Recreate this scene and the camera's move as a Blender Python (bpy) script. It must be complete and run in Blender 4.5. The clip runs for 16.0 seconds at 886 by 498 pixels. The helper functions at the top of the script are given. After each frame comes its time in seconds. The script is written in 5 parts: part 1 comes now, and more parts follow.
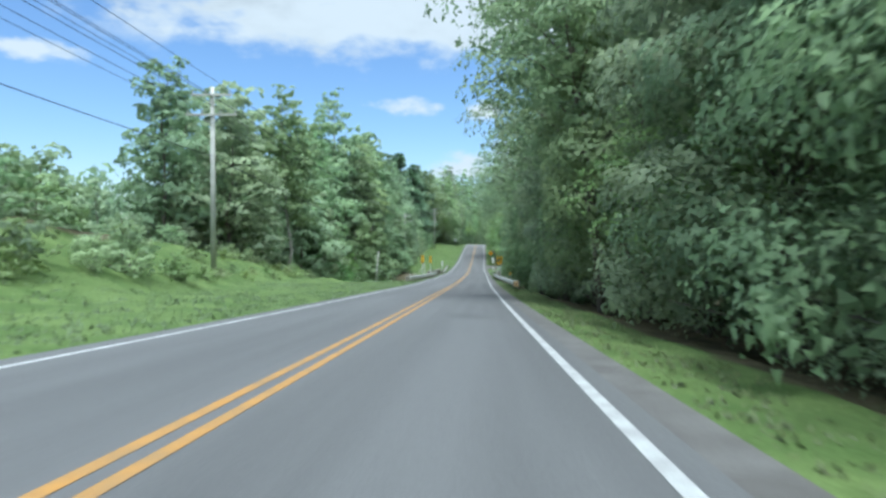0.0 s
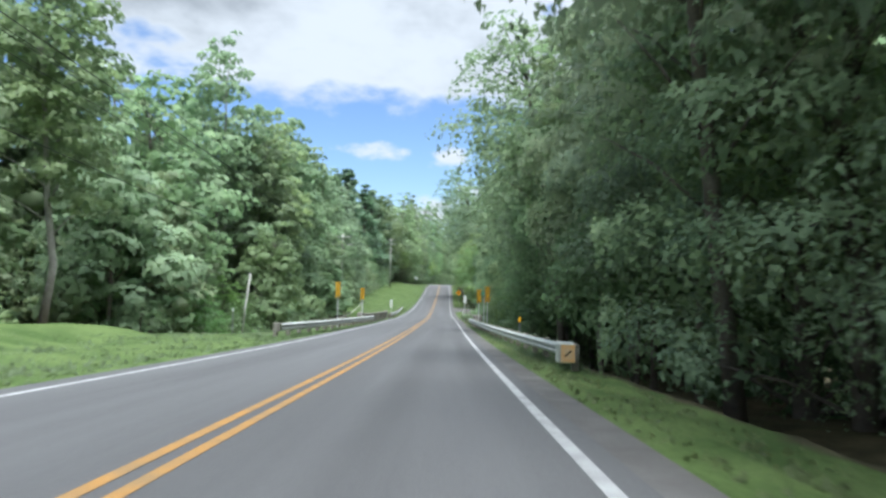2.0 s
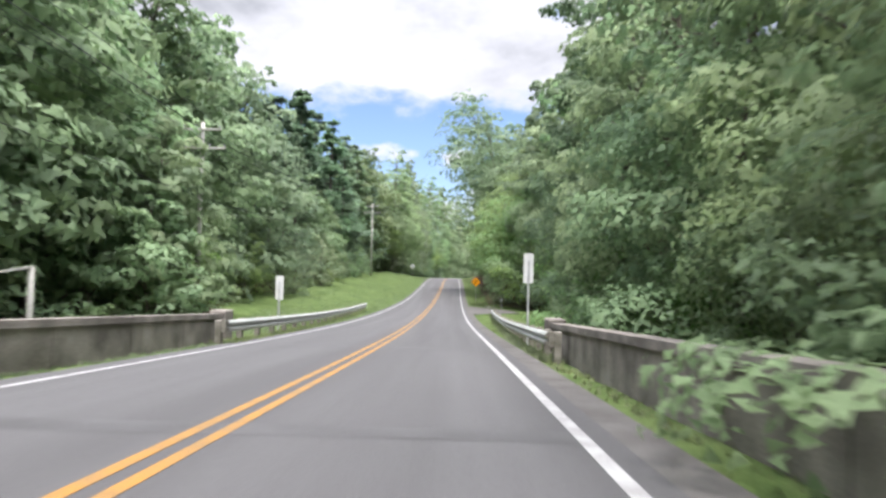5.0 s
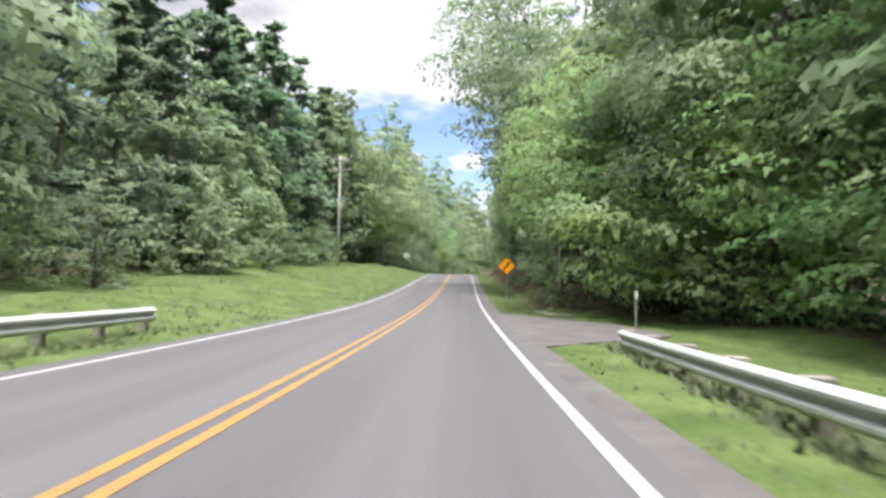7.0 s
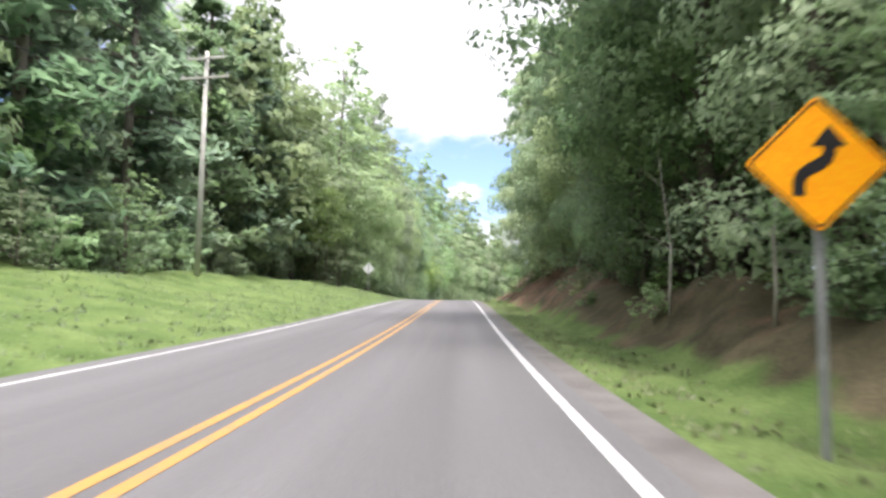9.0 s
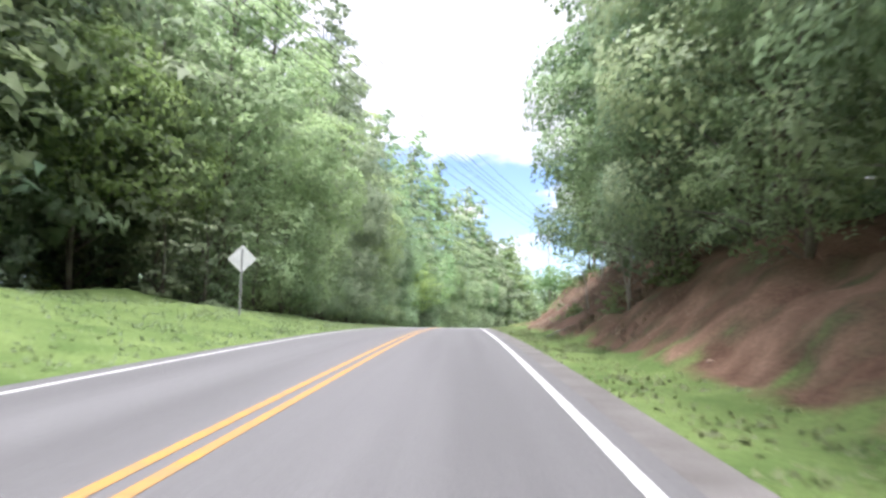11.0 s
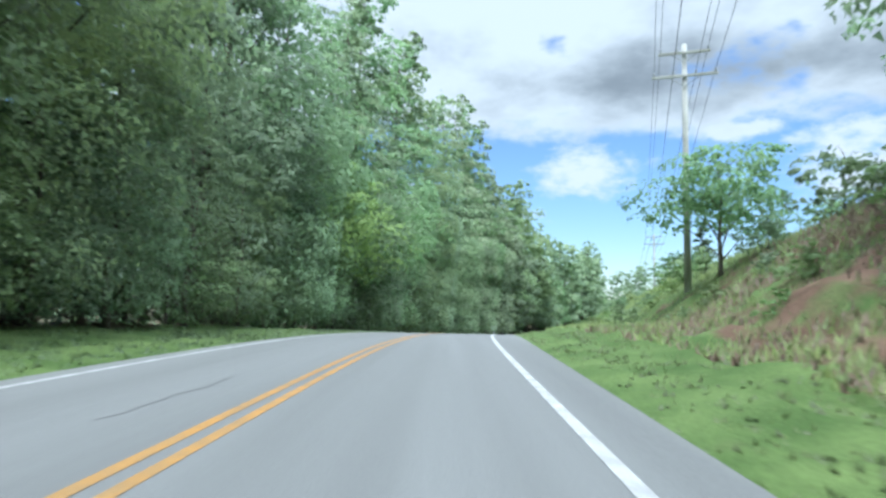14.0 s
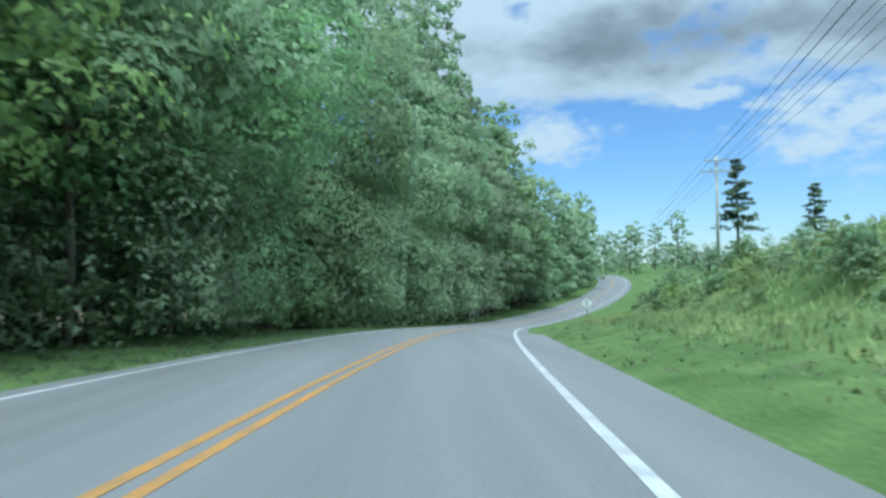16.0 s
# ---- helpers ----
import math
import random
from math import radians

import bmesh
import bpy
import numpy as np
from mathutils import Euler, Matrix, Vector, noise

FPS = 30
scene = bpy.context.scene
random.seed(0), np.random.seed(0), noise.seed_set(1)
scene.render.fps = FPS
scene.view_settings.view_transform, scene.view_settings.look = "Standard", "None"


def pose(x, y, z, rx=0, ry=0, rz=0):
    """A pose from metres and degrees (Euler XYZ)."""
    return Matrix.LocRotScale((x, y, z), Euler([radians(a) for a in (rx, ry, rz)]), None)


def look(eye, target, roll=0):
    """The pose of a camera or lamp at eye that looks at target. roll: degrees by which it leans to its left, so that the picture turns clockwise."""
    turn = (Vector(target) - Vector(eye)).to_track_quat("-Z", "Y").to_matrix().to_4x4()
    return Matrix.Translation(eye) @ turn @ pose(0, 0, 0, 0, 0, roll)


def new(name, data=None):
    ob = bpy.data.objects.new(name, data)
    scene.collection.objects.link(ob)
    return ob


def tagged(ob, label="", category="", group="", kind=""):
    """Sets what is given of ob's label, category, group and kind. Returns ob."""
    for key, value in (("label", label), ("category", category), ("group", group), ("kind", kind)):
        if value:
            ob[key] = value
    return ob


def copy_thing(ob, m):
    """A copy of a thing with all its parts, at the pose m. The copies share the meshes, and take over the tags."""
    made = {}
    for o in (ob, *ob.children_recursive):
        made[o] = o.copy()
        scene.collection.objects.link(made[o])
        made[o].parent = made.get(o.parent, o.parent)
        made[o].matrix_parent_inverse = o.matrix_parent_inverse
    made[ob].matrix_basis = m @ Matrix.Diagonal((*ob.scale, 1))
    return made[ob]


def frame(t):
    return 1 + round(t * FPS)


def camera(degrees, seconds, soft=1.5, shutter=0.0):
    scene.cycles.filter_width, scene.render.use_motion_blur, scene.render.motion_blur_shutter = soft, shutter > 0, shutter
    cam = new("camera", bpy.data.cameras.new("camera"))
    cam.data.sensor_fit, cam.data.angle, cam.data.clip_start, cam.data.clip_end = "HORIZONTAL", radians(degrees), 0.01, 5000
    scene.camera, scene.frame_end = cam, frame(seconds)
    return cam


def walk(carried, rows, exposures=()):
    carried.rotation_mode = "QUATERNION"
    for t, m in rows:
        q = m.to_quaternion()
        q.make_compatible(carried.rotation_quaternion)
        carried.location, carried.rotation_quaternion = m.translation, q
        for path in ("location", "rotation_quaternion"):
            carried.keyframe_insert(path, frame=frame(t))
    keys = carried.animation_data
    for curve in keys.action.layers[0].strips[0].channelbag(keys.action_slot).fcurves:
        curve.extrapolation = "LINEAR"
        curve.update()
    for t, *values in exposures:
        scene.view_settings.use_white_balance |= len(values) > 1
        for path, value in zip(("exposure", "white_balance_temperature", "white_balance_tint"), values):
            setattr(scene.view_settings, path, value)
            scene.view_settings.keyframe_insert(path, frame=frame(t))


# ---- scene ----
cam = camera(68.0, 16.0, soft=2.7, shutter=0.2)
PATH = [
    (0, (0.00, 0.00, 0.00), (-1.084, 19.959, -0.669), 0.29),
    (0.5, (-0.04, 9.03, -0.66), (-0.927, 28.998, -0.094), -0.93),
    (1, (-0.07, 17.97, -1.31), (-0.639, 37.945, -0.516), -0.73),
    (1.5, (-0.10, 26.78, -1.91), (-0.472, 46.764, -1.240), 0.50),
    (2, (-0.11, 35.53, -2.50), (-0.137, 55.522, -1.807), 1.18),
    (2.5, (-0.09, 44.36, -3.09), (0.277, 64.323, -1.996), -0.38),
    (3, (-0.06, 53.40, -3.69), (0.259, 73.374, -2.646), -1.38),
    (3.5, (-0.04, 62.77, -4.26), (0.210, 82.756, -3.454), -1.02),
    (4, (-0.00, 72.31, -4.81), (0.248, 92.296, -4.229), -0.16),
    (4.2, (0.02, 76.12, -5.02), (0.222, 96.110, -4.491), 0.38),
    (6.3, (0.14, 116.83, -7.10), (-0.599, 136.784, -5.953), 1.34),
    (6.5, (0.12, 120.74, -7.28), (-0.544, 140.704, -6.300), 1.03),
    (7, (0.08, 130.53, -7.65), (-0.442, 150.508, -6.825), 0.96),
    (7.5, (0.08, 140.39, -7.91), (-0.397, 160.358, -6.974), 0.05),
    (8, (0.11, 150.25, -8.07), (-0.362, 170.211, -6.903), -0.15),
    (8.5, (0.15, 160.05, -8.16), (-0.319, 179.989, -6.667), 0.24),
    (9, (0.21, 169.71, -8.16), (-0.205, 189.627, -6.389), 0.80),
    (9.2, (0.23, 173.52, -8.12), (-0.211, 193.423, -6.229), 1.21),
    (11.3, (0.58, 212.14, -6.99), (0.001, 231.996, -4.629), 0.32),
    (11.5, (0.60, 215.75, -6.86), (0.001, 235.598, -4.519), 0.14),
    (12, (0.65, 224.72, -6.58), (0.043, 244.578, -4.295), -0.64),
    (12.5, (0.66, 233.65, -6.37), (0.173, 253.534, -4.275), -0.08),
    (13, (0.70, 242.49, -6.24), (0.243, 262.391, -4.310), -0.33),
    (13.5, (0.80, 251.22, -6.17), (0.467, 271.137, -4.413), 0.55),
    (14, (0.90, 260.00, -6.15), (0.671, 279.931, -4.520), 0.79),
    (14.5, (0.99, 268.98, -6.15), (0.873, 288.928, -4.647), 1.37),
    (15, (1.16, 278.07, -6.21), (1.146, 298.026, -4.922), 0.81),
    (15.5, (1.51, 287.09, -6.41), (1.806, 307.065, -5.371), -0.07),
    (16, (2.13, 295.97, -6.72), (2.892, 315.946, -6.001), -0.44),
]
EXPOSURES = [(0, 0.5, 5400, 0), (1.5, 0.55, 5600, 3), (2.5, 0.72, 5800, 10), (4, 0.85, 6050, 15), (7, 1.0, 6300, 18), (9, 1.3, 6350, 19), (11.5, 1.32, 5950, 18),
             (12.5, 1.22, 5800, 16), (13.5, 0.86, 5550, 11), (14, 0.66, 5300, 2), (14.5, 0.46, 5120, -3), (16, 0.26, 4950, -6)]
walk(cam, [(t, look(eye, target, roll)) for t, eye, target, roll in PATH], EXPOSURES)

# ---- sky and sun: broken cloud, soft sun high behind ----
SUN_ELEVATION, SUN_AZIMUTH = radians(75), radians(176)   # azimuth clockwise from +y
# single clouds low in the sky: azimuth, elevation, half width, half height (radians)
CLOUDS = [(0.07, 0.105, 0.085, 0.05), (0.22, 0.197, 0.11, 0.048), (0.60, 0.20, 0.16, 0.085), (-0.10, 0.18, 0.06, 0.016), (0.0, 0.175, 0.045, 0.022), (-0.03, 0.09, 0.07, 0.03),
          (-0.62, 0.22, 0.10, 0.02), (0.42, 0.245, 0.08, 0.02), (1.2, 0.16, 0.3, 0.07), (-1.4, 0.2, 0.35, 0.06), (2.4, 0.18, 0.4, 0.07), (-2.5, 0.17, 0.4, 0.06)]


BELLIES = [(0.5, 0.32, 0.42, 0.13), (0.3, 0.33, 0.25, 0.07), (-0.45, 0.36, 0.3, 0.14)]   # thick grey undersides of the deck


def build_world():
    """A clear blue low sky under a broken deck of white cloud with grey bellies."""
    world = bpy.data.worlds.new("sky")
    world.use_nodes = True
    scene.world = world
    nt = world.node_tree
    nt.nodes.clear()
    N, L = nt.nodes.new, nt.links.new

    def calc(op, a, b=None, c=None):
        n = N("ShaderNodeMath")
        n.operation = op
        for k, v in enumerate((a, b, c)):
            if v is None:
                continue
            if isinstance(v, (int, float)):
                n.inputs[k].default_value = v
            else:
                L(v, n.inputs[k])
        return n.outputs[0]

    def ramp(v, lo, hi):
        n = N("ShaderNodeMapRange")
        n.interpolation_type = "SMOOTHSTEP"
        n.inputs["From Min"].default_value, n.inputs["From Max"].default_value = lo, hi
        L(v, n.inputs["Value"])
        return n.outputs["Result"]

    def noise_of(vec, scale, detail):
        n = N("ShaderNodeTexNoise")
        n.inputs["Scale"].default_value, n.inputs["Detail"].default_value, n.inputs["Roughness"].default_value = scale, detail, 0.55
        L(vec, n.inputs["Vector"])
        return n.outputs["Fac"]

    out, bg = N("ShaderNodeOutputWorld"), N("ShaderNodeBackground")
    sky = N("ShaderNodeTexSky")
    sky.sky_type, sky.sun_disc = "NISHITA", False
    sky.sun_elevation, sky.sun_rotation = SUN_ELEVATION, SUN_AZIMUTH
    sky.air_density, sky.dust_density, sky.ozone_density = 1.0, 0.4, 2.5
    co, sep, flat = N("ShaderNodeTexCoord"), N("ShaderNodeSeparateXYZ"), N("ShaderNodeCombineXYZ")
    L(co.outputs["Generated"], sep.inputs[0])
    az, el = calc("ARCTAN2", sep.outputs["X"], sep.outputs["Y"]), calc("ARCSINE", sep.outputs["Z"])
    L(az, flat.inputs[0])
    L(calc("MULTIPLY", el, 1.9), flat.inputs[1])
    puff, wide = noise_of(flat.outputs[0], 9.0, 6.0), noise_of(flat.outputs[0], 2.6, 5.0)
    ragged = calc("SUBTRACT", puff, 0.5)
    lumpy = calc("MULTIPLY_ADD", calc("SUBTRACT", noise_of(flat.outputs[0], 24.0, 5.0), 0.5), 1.6, calc("MULTIPLY", ragged, 1.9))
    # the deck, with its flat foot, a gap of clear sky ahead to the left and some holes
    deck = ramp(calc("ADD", el, calc("MULTIPLY", ragged, 0.13)), 0.235, 0.275)
    gap = calc("MULTIPLY", ramp(calc("ADD", az, calc("MULTIPLY", ragged, 0.3)), -1.3, -1.2), ramp(calc("ADD", calc("MULTIPLY", az, -1.0), calc("MULTIPLY", ragged, 0.5)), 0.46, 0.58))
    holes = ramp(calc("ADD", wide, calc("MULTIPLY", ragged, 0.25)), 0.30, 0.40)
    mask = calc("MULTIPLY", calc("MULTIPLY", deck, holes), calc("SUBTRACT", 1.0, gap))
    for a, e, w, h in CLOUDS:
        u, v = calc("DIVIDE", calc("SUBTRACT", az, a), w), calc("DIVIDE", calc("SUBTRACT", el, e), h)
        far = calc("SQRT", calc("ADD", calc("MULTIPLY", u, u), calc("MULTIPLY", v, v)))
        lump = ramp(calc("ADD", calc("MULTIPLY", far, -1.0), calc("ADD", lumpy, 0.95)), 0.0, 0.75)
        mask = calc("MAXIMUM", mask, lump)
    belly = calc("MULTIPLY", ramp(el, 0.22, 0.27), calc("SUBTRACT", 1.0, ramp(el, 0.38, 0.62)))
    for a, e, w, h in BELLIES:
        u, v = calc("DIVIDE", calc("SUBTRACT", az, a), w), calc("DIVIDE", calc("SUBTRACT", el, e), h)
        lump = calc("SUBTRACT", 1.0, calc("SQRT", calc("ADD", calc("MULTIPLY", u, u), calc("MULTIPLY", v, v))))
        wide = calc("ADD", wide, calc("MULTIPLY", calc("MAXIMUM", lump, 0.0), 0.3))
    grey = calc("MULTIPLY", belly, ramp(calc("ADD", wide, calc("MULTIPLY", ragged, 0.5)), 0.46, 0.92))
    shade = N("ShaderNodeMix"); shade.data_type = "RGBA"
    shade.inputs[6].default_value, shade.inputs[7].default_value = (4.2, 4.25, 4.3, 1), (1.6, 1.7, 1.8, 1)
    L(grey, shade.inputs[0])
    # a cloud deck is brighter towards the zenith than near the skyline
    zenith = N("ShaderNodeVectorMath"); zenith.operation = "SCALE"
    L(shade.outputs[2], zenith.inputs[0])
    # overdone above the view, to fill the shaded woods with light
    L(calc("MULTIPLY_ADD", ramp(el, 0.45, 1.3), 4.8, 1.0), zenith.inputs["Scale"])
    clear = N("ShaderNodeMix"); clear.data_type, clear.blend_type = "RGBA", "MULTIPLY"
    clear.inputs[0].default_value, clear.inputs[7].default_value = 1.0, (0.78, 0.78, 0.83, 1)
    L(sky.outputs[0], clear.inputs[6])
    blend = N("ShaderNodeMix"); blend.data_type = "RGBA"
    L(mask, blend.inputs[0]); L(clear.outputs[2], blend.inputs[6]); L(zenith.outputs[0], blend.inputs[7])
    L(blend.outputs[2], bg.inputs["Color"])
    bg.inputs["Strength"].default_value = 0.14
    L(bg.outputs[0], out.inputs[0])


build_world()
sun_lamp = new("sun", bpy.data.lights.new("sun", "SUN"))
sun_lamp.data.energy, sun_lamp.data.angle, sun_lamp.data.color = 3.2, radians(14), (1.0, 0.95, 0.87)
sun_way = Vector((math.sin(SUN_AZIMUTH) * math.cos(SUN_ELEVATION), math.cos(SUN_AZIMUTH) * math.cos(SUN_ELEVATION), math.sin(SUN_ELEVATION)))
sun_lamp.matrix_world = look(sun_way * 300, (0, 0, 0))


# ---- materials ----
def mat(name, colour, rough=0.8, metal=0.0, second=None, scale=2.0, fine=40.0, bump=0.2, third=None, object_vary=0.0, specular=0.3, streak=False):
    """A surface with stains at one scale and grain at another, in metres."""
    m = bpy.data.materials.new(name)
    m.use_nodes = True
    nt = m.node_tree
    N, L = nt.nodes.new, nt.links.new
    b = nt.nodes["Principled BSDF"]
    b.inputs["Roughness"].default_value, b.inputs["Metallic"].default_value = rough, metal
    b.inputs["Specular IOR Level"].default_value = specular
    co = N("ShaderNodeNewGeometry")
    n1, n2 = N("ShaderNodeTexNoise"), N("ShaderNodeTexNoise")
    for n, s, d in ((n1, scale, 5.0), (n2, fine, 3.0)):
        n.inputs["Scale"].default_value, n.inputs["Detail"].default_value = s, d
        L(co.outputs["Position"], n.inputs["Vector"])
    if streak:
        # wheel tracks and drips run along the road
        mp = N("ShaderNodeMapping")
        mp.inputs["Scale"].default_value = (2.2, 0.05, 1.0)
        L(co.outputs["Position"], mp.inputs["Vector"]); L(mp.outputs[0], n1.inputs["Vector"])
    second = second or tuple(c * 0.7 for c in colour)
    r = N("ShaderNodeValToRGB")
    r.color_ramp.elements[0].position, r.color_ramp.elements[1].position = 0.35, 0.68
    r.color_ramp.elements[0].color, r.color_ramp.elements[1].color = (*second, 1), (*colour, 1)
    if third:
        e = r.color_ramp.elements.new(0.5)
        e.color = (*third, 1)
    L(n1.outputs["Fac"], r.inputs[0])
    g = N("ShaderNodeMix"); g.data_type, g.blend_type = "RGBA", "OVERLAY"
    g.inputs[0].default_value = 0.45
    L(r.outputs[0], g.inputs[6]); L(n2.outputs["Fac"], g.inputs[7])
    last = g.outputs[2]
    if object_vary:
        oi, hv = N("ShaderNodeObjectInfo"), N("ShaderNodeHueSaturation")
        mr = N("ShaderNodeMapRange")
        mr.inputs["To Min"].default_value, mr.inputs["To Max"].default_value = 1 - object_vary, 1 + object_vary
        L(oi.outputs["Random"], mr.inputs["Value"]); L(mr.outputs["Result"], hv.inputs["Value"]); L(last, hv.inputs["Color"])
        last = hv.outputs["Color"]
    L(last, b.inputs["Base Color"])
    bp = N("ShaderNodeBump")
    bp.inputs["Strength"].default_value, bp.inputs["Distance"].default_value = bump, 0.02
    L(n2.outputs["Fac"], bp.inputs["Height"]); L(bp.outputs[0], b.inputs["Normal"])
    return m


def leaf_mat(name, dark, light, glow=0.35, rough=0.5):
    """Leaves: each leaf its own green, each plant its own tint, some light shining through."""
    m = bpy.data.materials.new(name)
    m.use_nodes = True
    nt = m.node_tree
    N, L = nt.nodes.new, nt.links.new
    b, out = nt.nodes["Principled BSDF"], nt.nodes["Material Output"]
    geo, oi = N("ShaderNodeNewGeometry"), N("ShaderNodeObjectInfo")
    r = N("ShaderNodeValToRGB")
    r.color_ramp.elements[0].color, r.color_ramp.elements[1].color = (*dark, 1), (*light, 1)
    n = N("ShaderNodeTexNoise")
    n.inputs["Scale"].default_value, n.inputs["Detail"].default_value = 0.28, 3.0
    L(geo.outputs["Position"], n.inputs["Vector"])
    add = N("ShaderNodeMath"); add.operation = "MULTIPLY_ADD"; add.inputs[1].default_value = 0.3
    L(geo.outputs["Random Per Island"], add.inputs[0])
    half = N("ShaderNodeMapRange")
    half.inputs["From Min"].default_value, half.inputs["From Max"].default_value = 0.3, 0.7
    half.inputs["To Min"].default_value, half.inputs["To Max"].default_value = 0.0, 0.75
    L(n.outputs["Fac"], half.inputs["Value"]); L(half.outputs["Result"], add.inputs[2])
    L(add.outputs[0], r.inputs[0])
    hv = N("ShaderNodeHueSaturation")
    for key, lo, hi in (("Hue", 0.475, 0.52), ("Value", 0.82, 1.36), ("Saturation", 0.75, 1.05)):
        mr = N("ShaderNodeMapRange")
        mr.inputs["To Min"].default_value, mr.inputs["To Max"].default_value = lo, hi
        if key == "Value":
            L(oi.outputs["Random"], mr.inputs["Value"])
        else:
            w = N("ShaderNodeTexWhiteNoise"); w.noise_dimensions = "1D"
            sc = N("ShaderNodeMath"); sc.operation = "MULTIPLY"; sc.inputs[1].default_value = 7.3 if key == "Hue" else 13.7
            L(oi.outputs["Random"], sc.inputs[0]); L(sc.outputs[0], w.inputs["W"]); L(w.outputs["Value"], mr.inputs["Value"])
        L(mr.outputs["Result"], hv.inputs[key])
    L(r.outputs[0], hv.inputs["Color"]); L(hv.outputs[0], b.inputs["Base Color"])
    b.inputs["Roughness"].default_value, b.inputs["Specular IOR Level"].default_value = rough, 0.3
    # small leaves within each spray
    small, bp = N("ShaderNodeTexNoise"), N("ShaderNodeBump")
    small.inputs["Scale"].default_value, small.inputs["Detail"].default_value = 9.0, 2.0
    bp.inputs["Strength"].default_value, bp.inputs["Distance"].default_value = 0.6, 0.08
    L(geo.outputs["Position"], small.inputs["Vector"]); L(small.outputs["Fac"], bp.inputs["Height"]); L(bp.outputs[0], b.inputs["Normal"])
    t, mix = N("ShaderNodeBsdfTranslucent"), N("ShaderNodeMixShader")
    mix.inputs[0].default_value = glow
    L(hv.outputs[0], t.inputs["Color"]); L(b.outputs[0], mix.inputs[1]); L(t.outputs[0], mix.inputs[2]); L(mix.outputs[0], out.inputs[0])
    return m


ASPHALT = mat("asphalt", (0.1, 0.098, 0.098), 0.85, second=(0.076, 0.074, 0.074), scale=0.6, fine=55, bump=0.25, streak=True)
OLD_ASPHALT = mat("old_pale_asphalt", (0.15, 0.149, 0.145), 0.85, second=(0.118, 0.117, 0.113), scale=0.6, fine=55, bump=0.25, streak=True)
TAR = mat("tar_patch", (0.088, 0.086, 0.086), 0.75, second=(0.07, 0.068, 0.068), scale=1.5, fine=45, bump=0.25)
SHOULDER = mat("shoulder_asphalt", (0.12, 0.113, 0.107), 0.9, second=(0.08, 0.074, 0.068), scale=1.2, fine=60, bump=0.4)
YELLOW = mat("yellow_road_paint", (0.33, 0.165, 0.035), 0.7, second=(0.22, 0.135, 0.055), scale=3, fine=50, bump=0.15)
WHITE = mat("white_road_paint", (0.38, 0.38, 0.37), 0.7, second=(0.25, 0.245, 0.24), scale=3, fine=50, bump=0.15)
STEEL = mat("galvanised_steel", (0.46, 0.475, 0.445), 0.5, 0.25, second=(0.35, 0.365, 0.335), scale=2.5, fine=30, bump=0.05)
POST_STEEL = mat("post_steel", (0.36, 0.37, 0.36), 0.6, 0.5, scale=5, fine=60, bump=0.05)
CONCRETE = mat("weathered_concrete", (0.3, 0.27, 0.24), 0.9, second=(0.13, 0.115, 0.1), scale=1.1, fine=25, bump=0.4)
ROCK = mat("clay_stone", (0.2, 0.14, 0.105), 0.9, second=(0.13, 0.08, 0.055), scale=3, fine=20, bump=0.5)
POLE_WOOD = mat("pole_wood", (0.5, 0.49, 0.45), 0.85, second=(0.36, 0.35, 0.315), scale=1.5, fine=30, bump=0.3)
POST_WOOD = mat("weathered_post_timber", (0.3, 0.28, 0.24), 0.9, second=(0.15, 0.14, 0.11), scale=4, fine=40, bump=0.4)
BARK = mat("bark", (0.2, 0.175, 0.15), 0.9, second=(0.1, 0.085, 0.07), scale=1.6, fine=18, bump=0.6)
PALE_BARK = mat("pale_bark", (0.42, 0.4, 0.36), 0.9, second=(0.27, 0.25, 0.22), scale=1.6, fine=18, bump=0.4)
BLACK = mat("black_sheeting", (0.02, 0.02, 0.02), 0.5, scale=5, bump=0.05)
SIGN_YELLOW = mat("yellow_sheeting", (0.9, 0.5, 0.02), 0.4, second=(0.85, 0.46, 0.02), scale=3, bump=0.03)
SIGN_FADED = mat("faded_sheeting", (0.72, 0.38, 0.13), 0.55, second=(0.6, 0.42, 0.25), scale=5, bump=0.05)
SIGN_ORANGE = mat("orange_sheeting", (1.0, 0.4, 0.0), 0.5, second=(0.97, 0.37, 0.0), scale=3, bump=0.03)
SIGN_GREEN = mat("green_sheeting", (0.02, 0.2, 0.13), 0.4, second=(0.02, 0.18, 0.12), scale=3, bump=0.03)
SIGN_WHITE = mat("white_sheeting", (0.78, 0.78, 0.76), 0.45, second=(0.7, 0.7, 0.68), scale=3, bump=0.03)
SIGN_PALE = mat("faded_lettering", (0.25, 0.5, 0.4), 0.5, second=(0.2, 0.42, 0.34), scale=6, bump=0.03)
ALUMINIUM = mat("bare_aluminium", (0.62, 0.63, 0.62), 0.5, 0.3, second=(0.52, 0.53, 0.52), scale=4, bump=0.03)
CERAMIC = mat("grey_porcelain", (0.35, 0.36, 0.37), 0.3, scale=6, bump=0.02)
CABLE = mat("black_cable", (0.03, 0.03, 0.032), 0.6, scale=6, bump=0.02)
BROADLEAF = leaf_mat("broadleaf", (0.125, 0.198, 0.1), (0.3, 0.4, 0.19), 0.55)
BRIGHT_LEAF = leaf_mat("bright_leaf", (0.095, 0.175, 0.06), (0.28, 0.42, 0.15), 0.55)
NEEDLES = leaf_mat("pine_needles", (0.105, 0.185, 0.11), (0.25, 0.37, 0.19), 0.45)
DRY_GRASS = leaf_mat("dry_grass", (0.12, 0.09, 0.055), (0.27, 0.21, 0.13), 0.3)
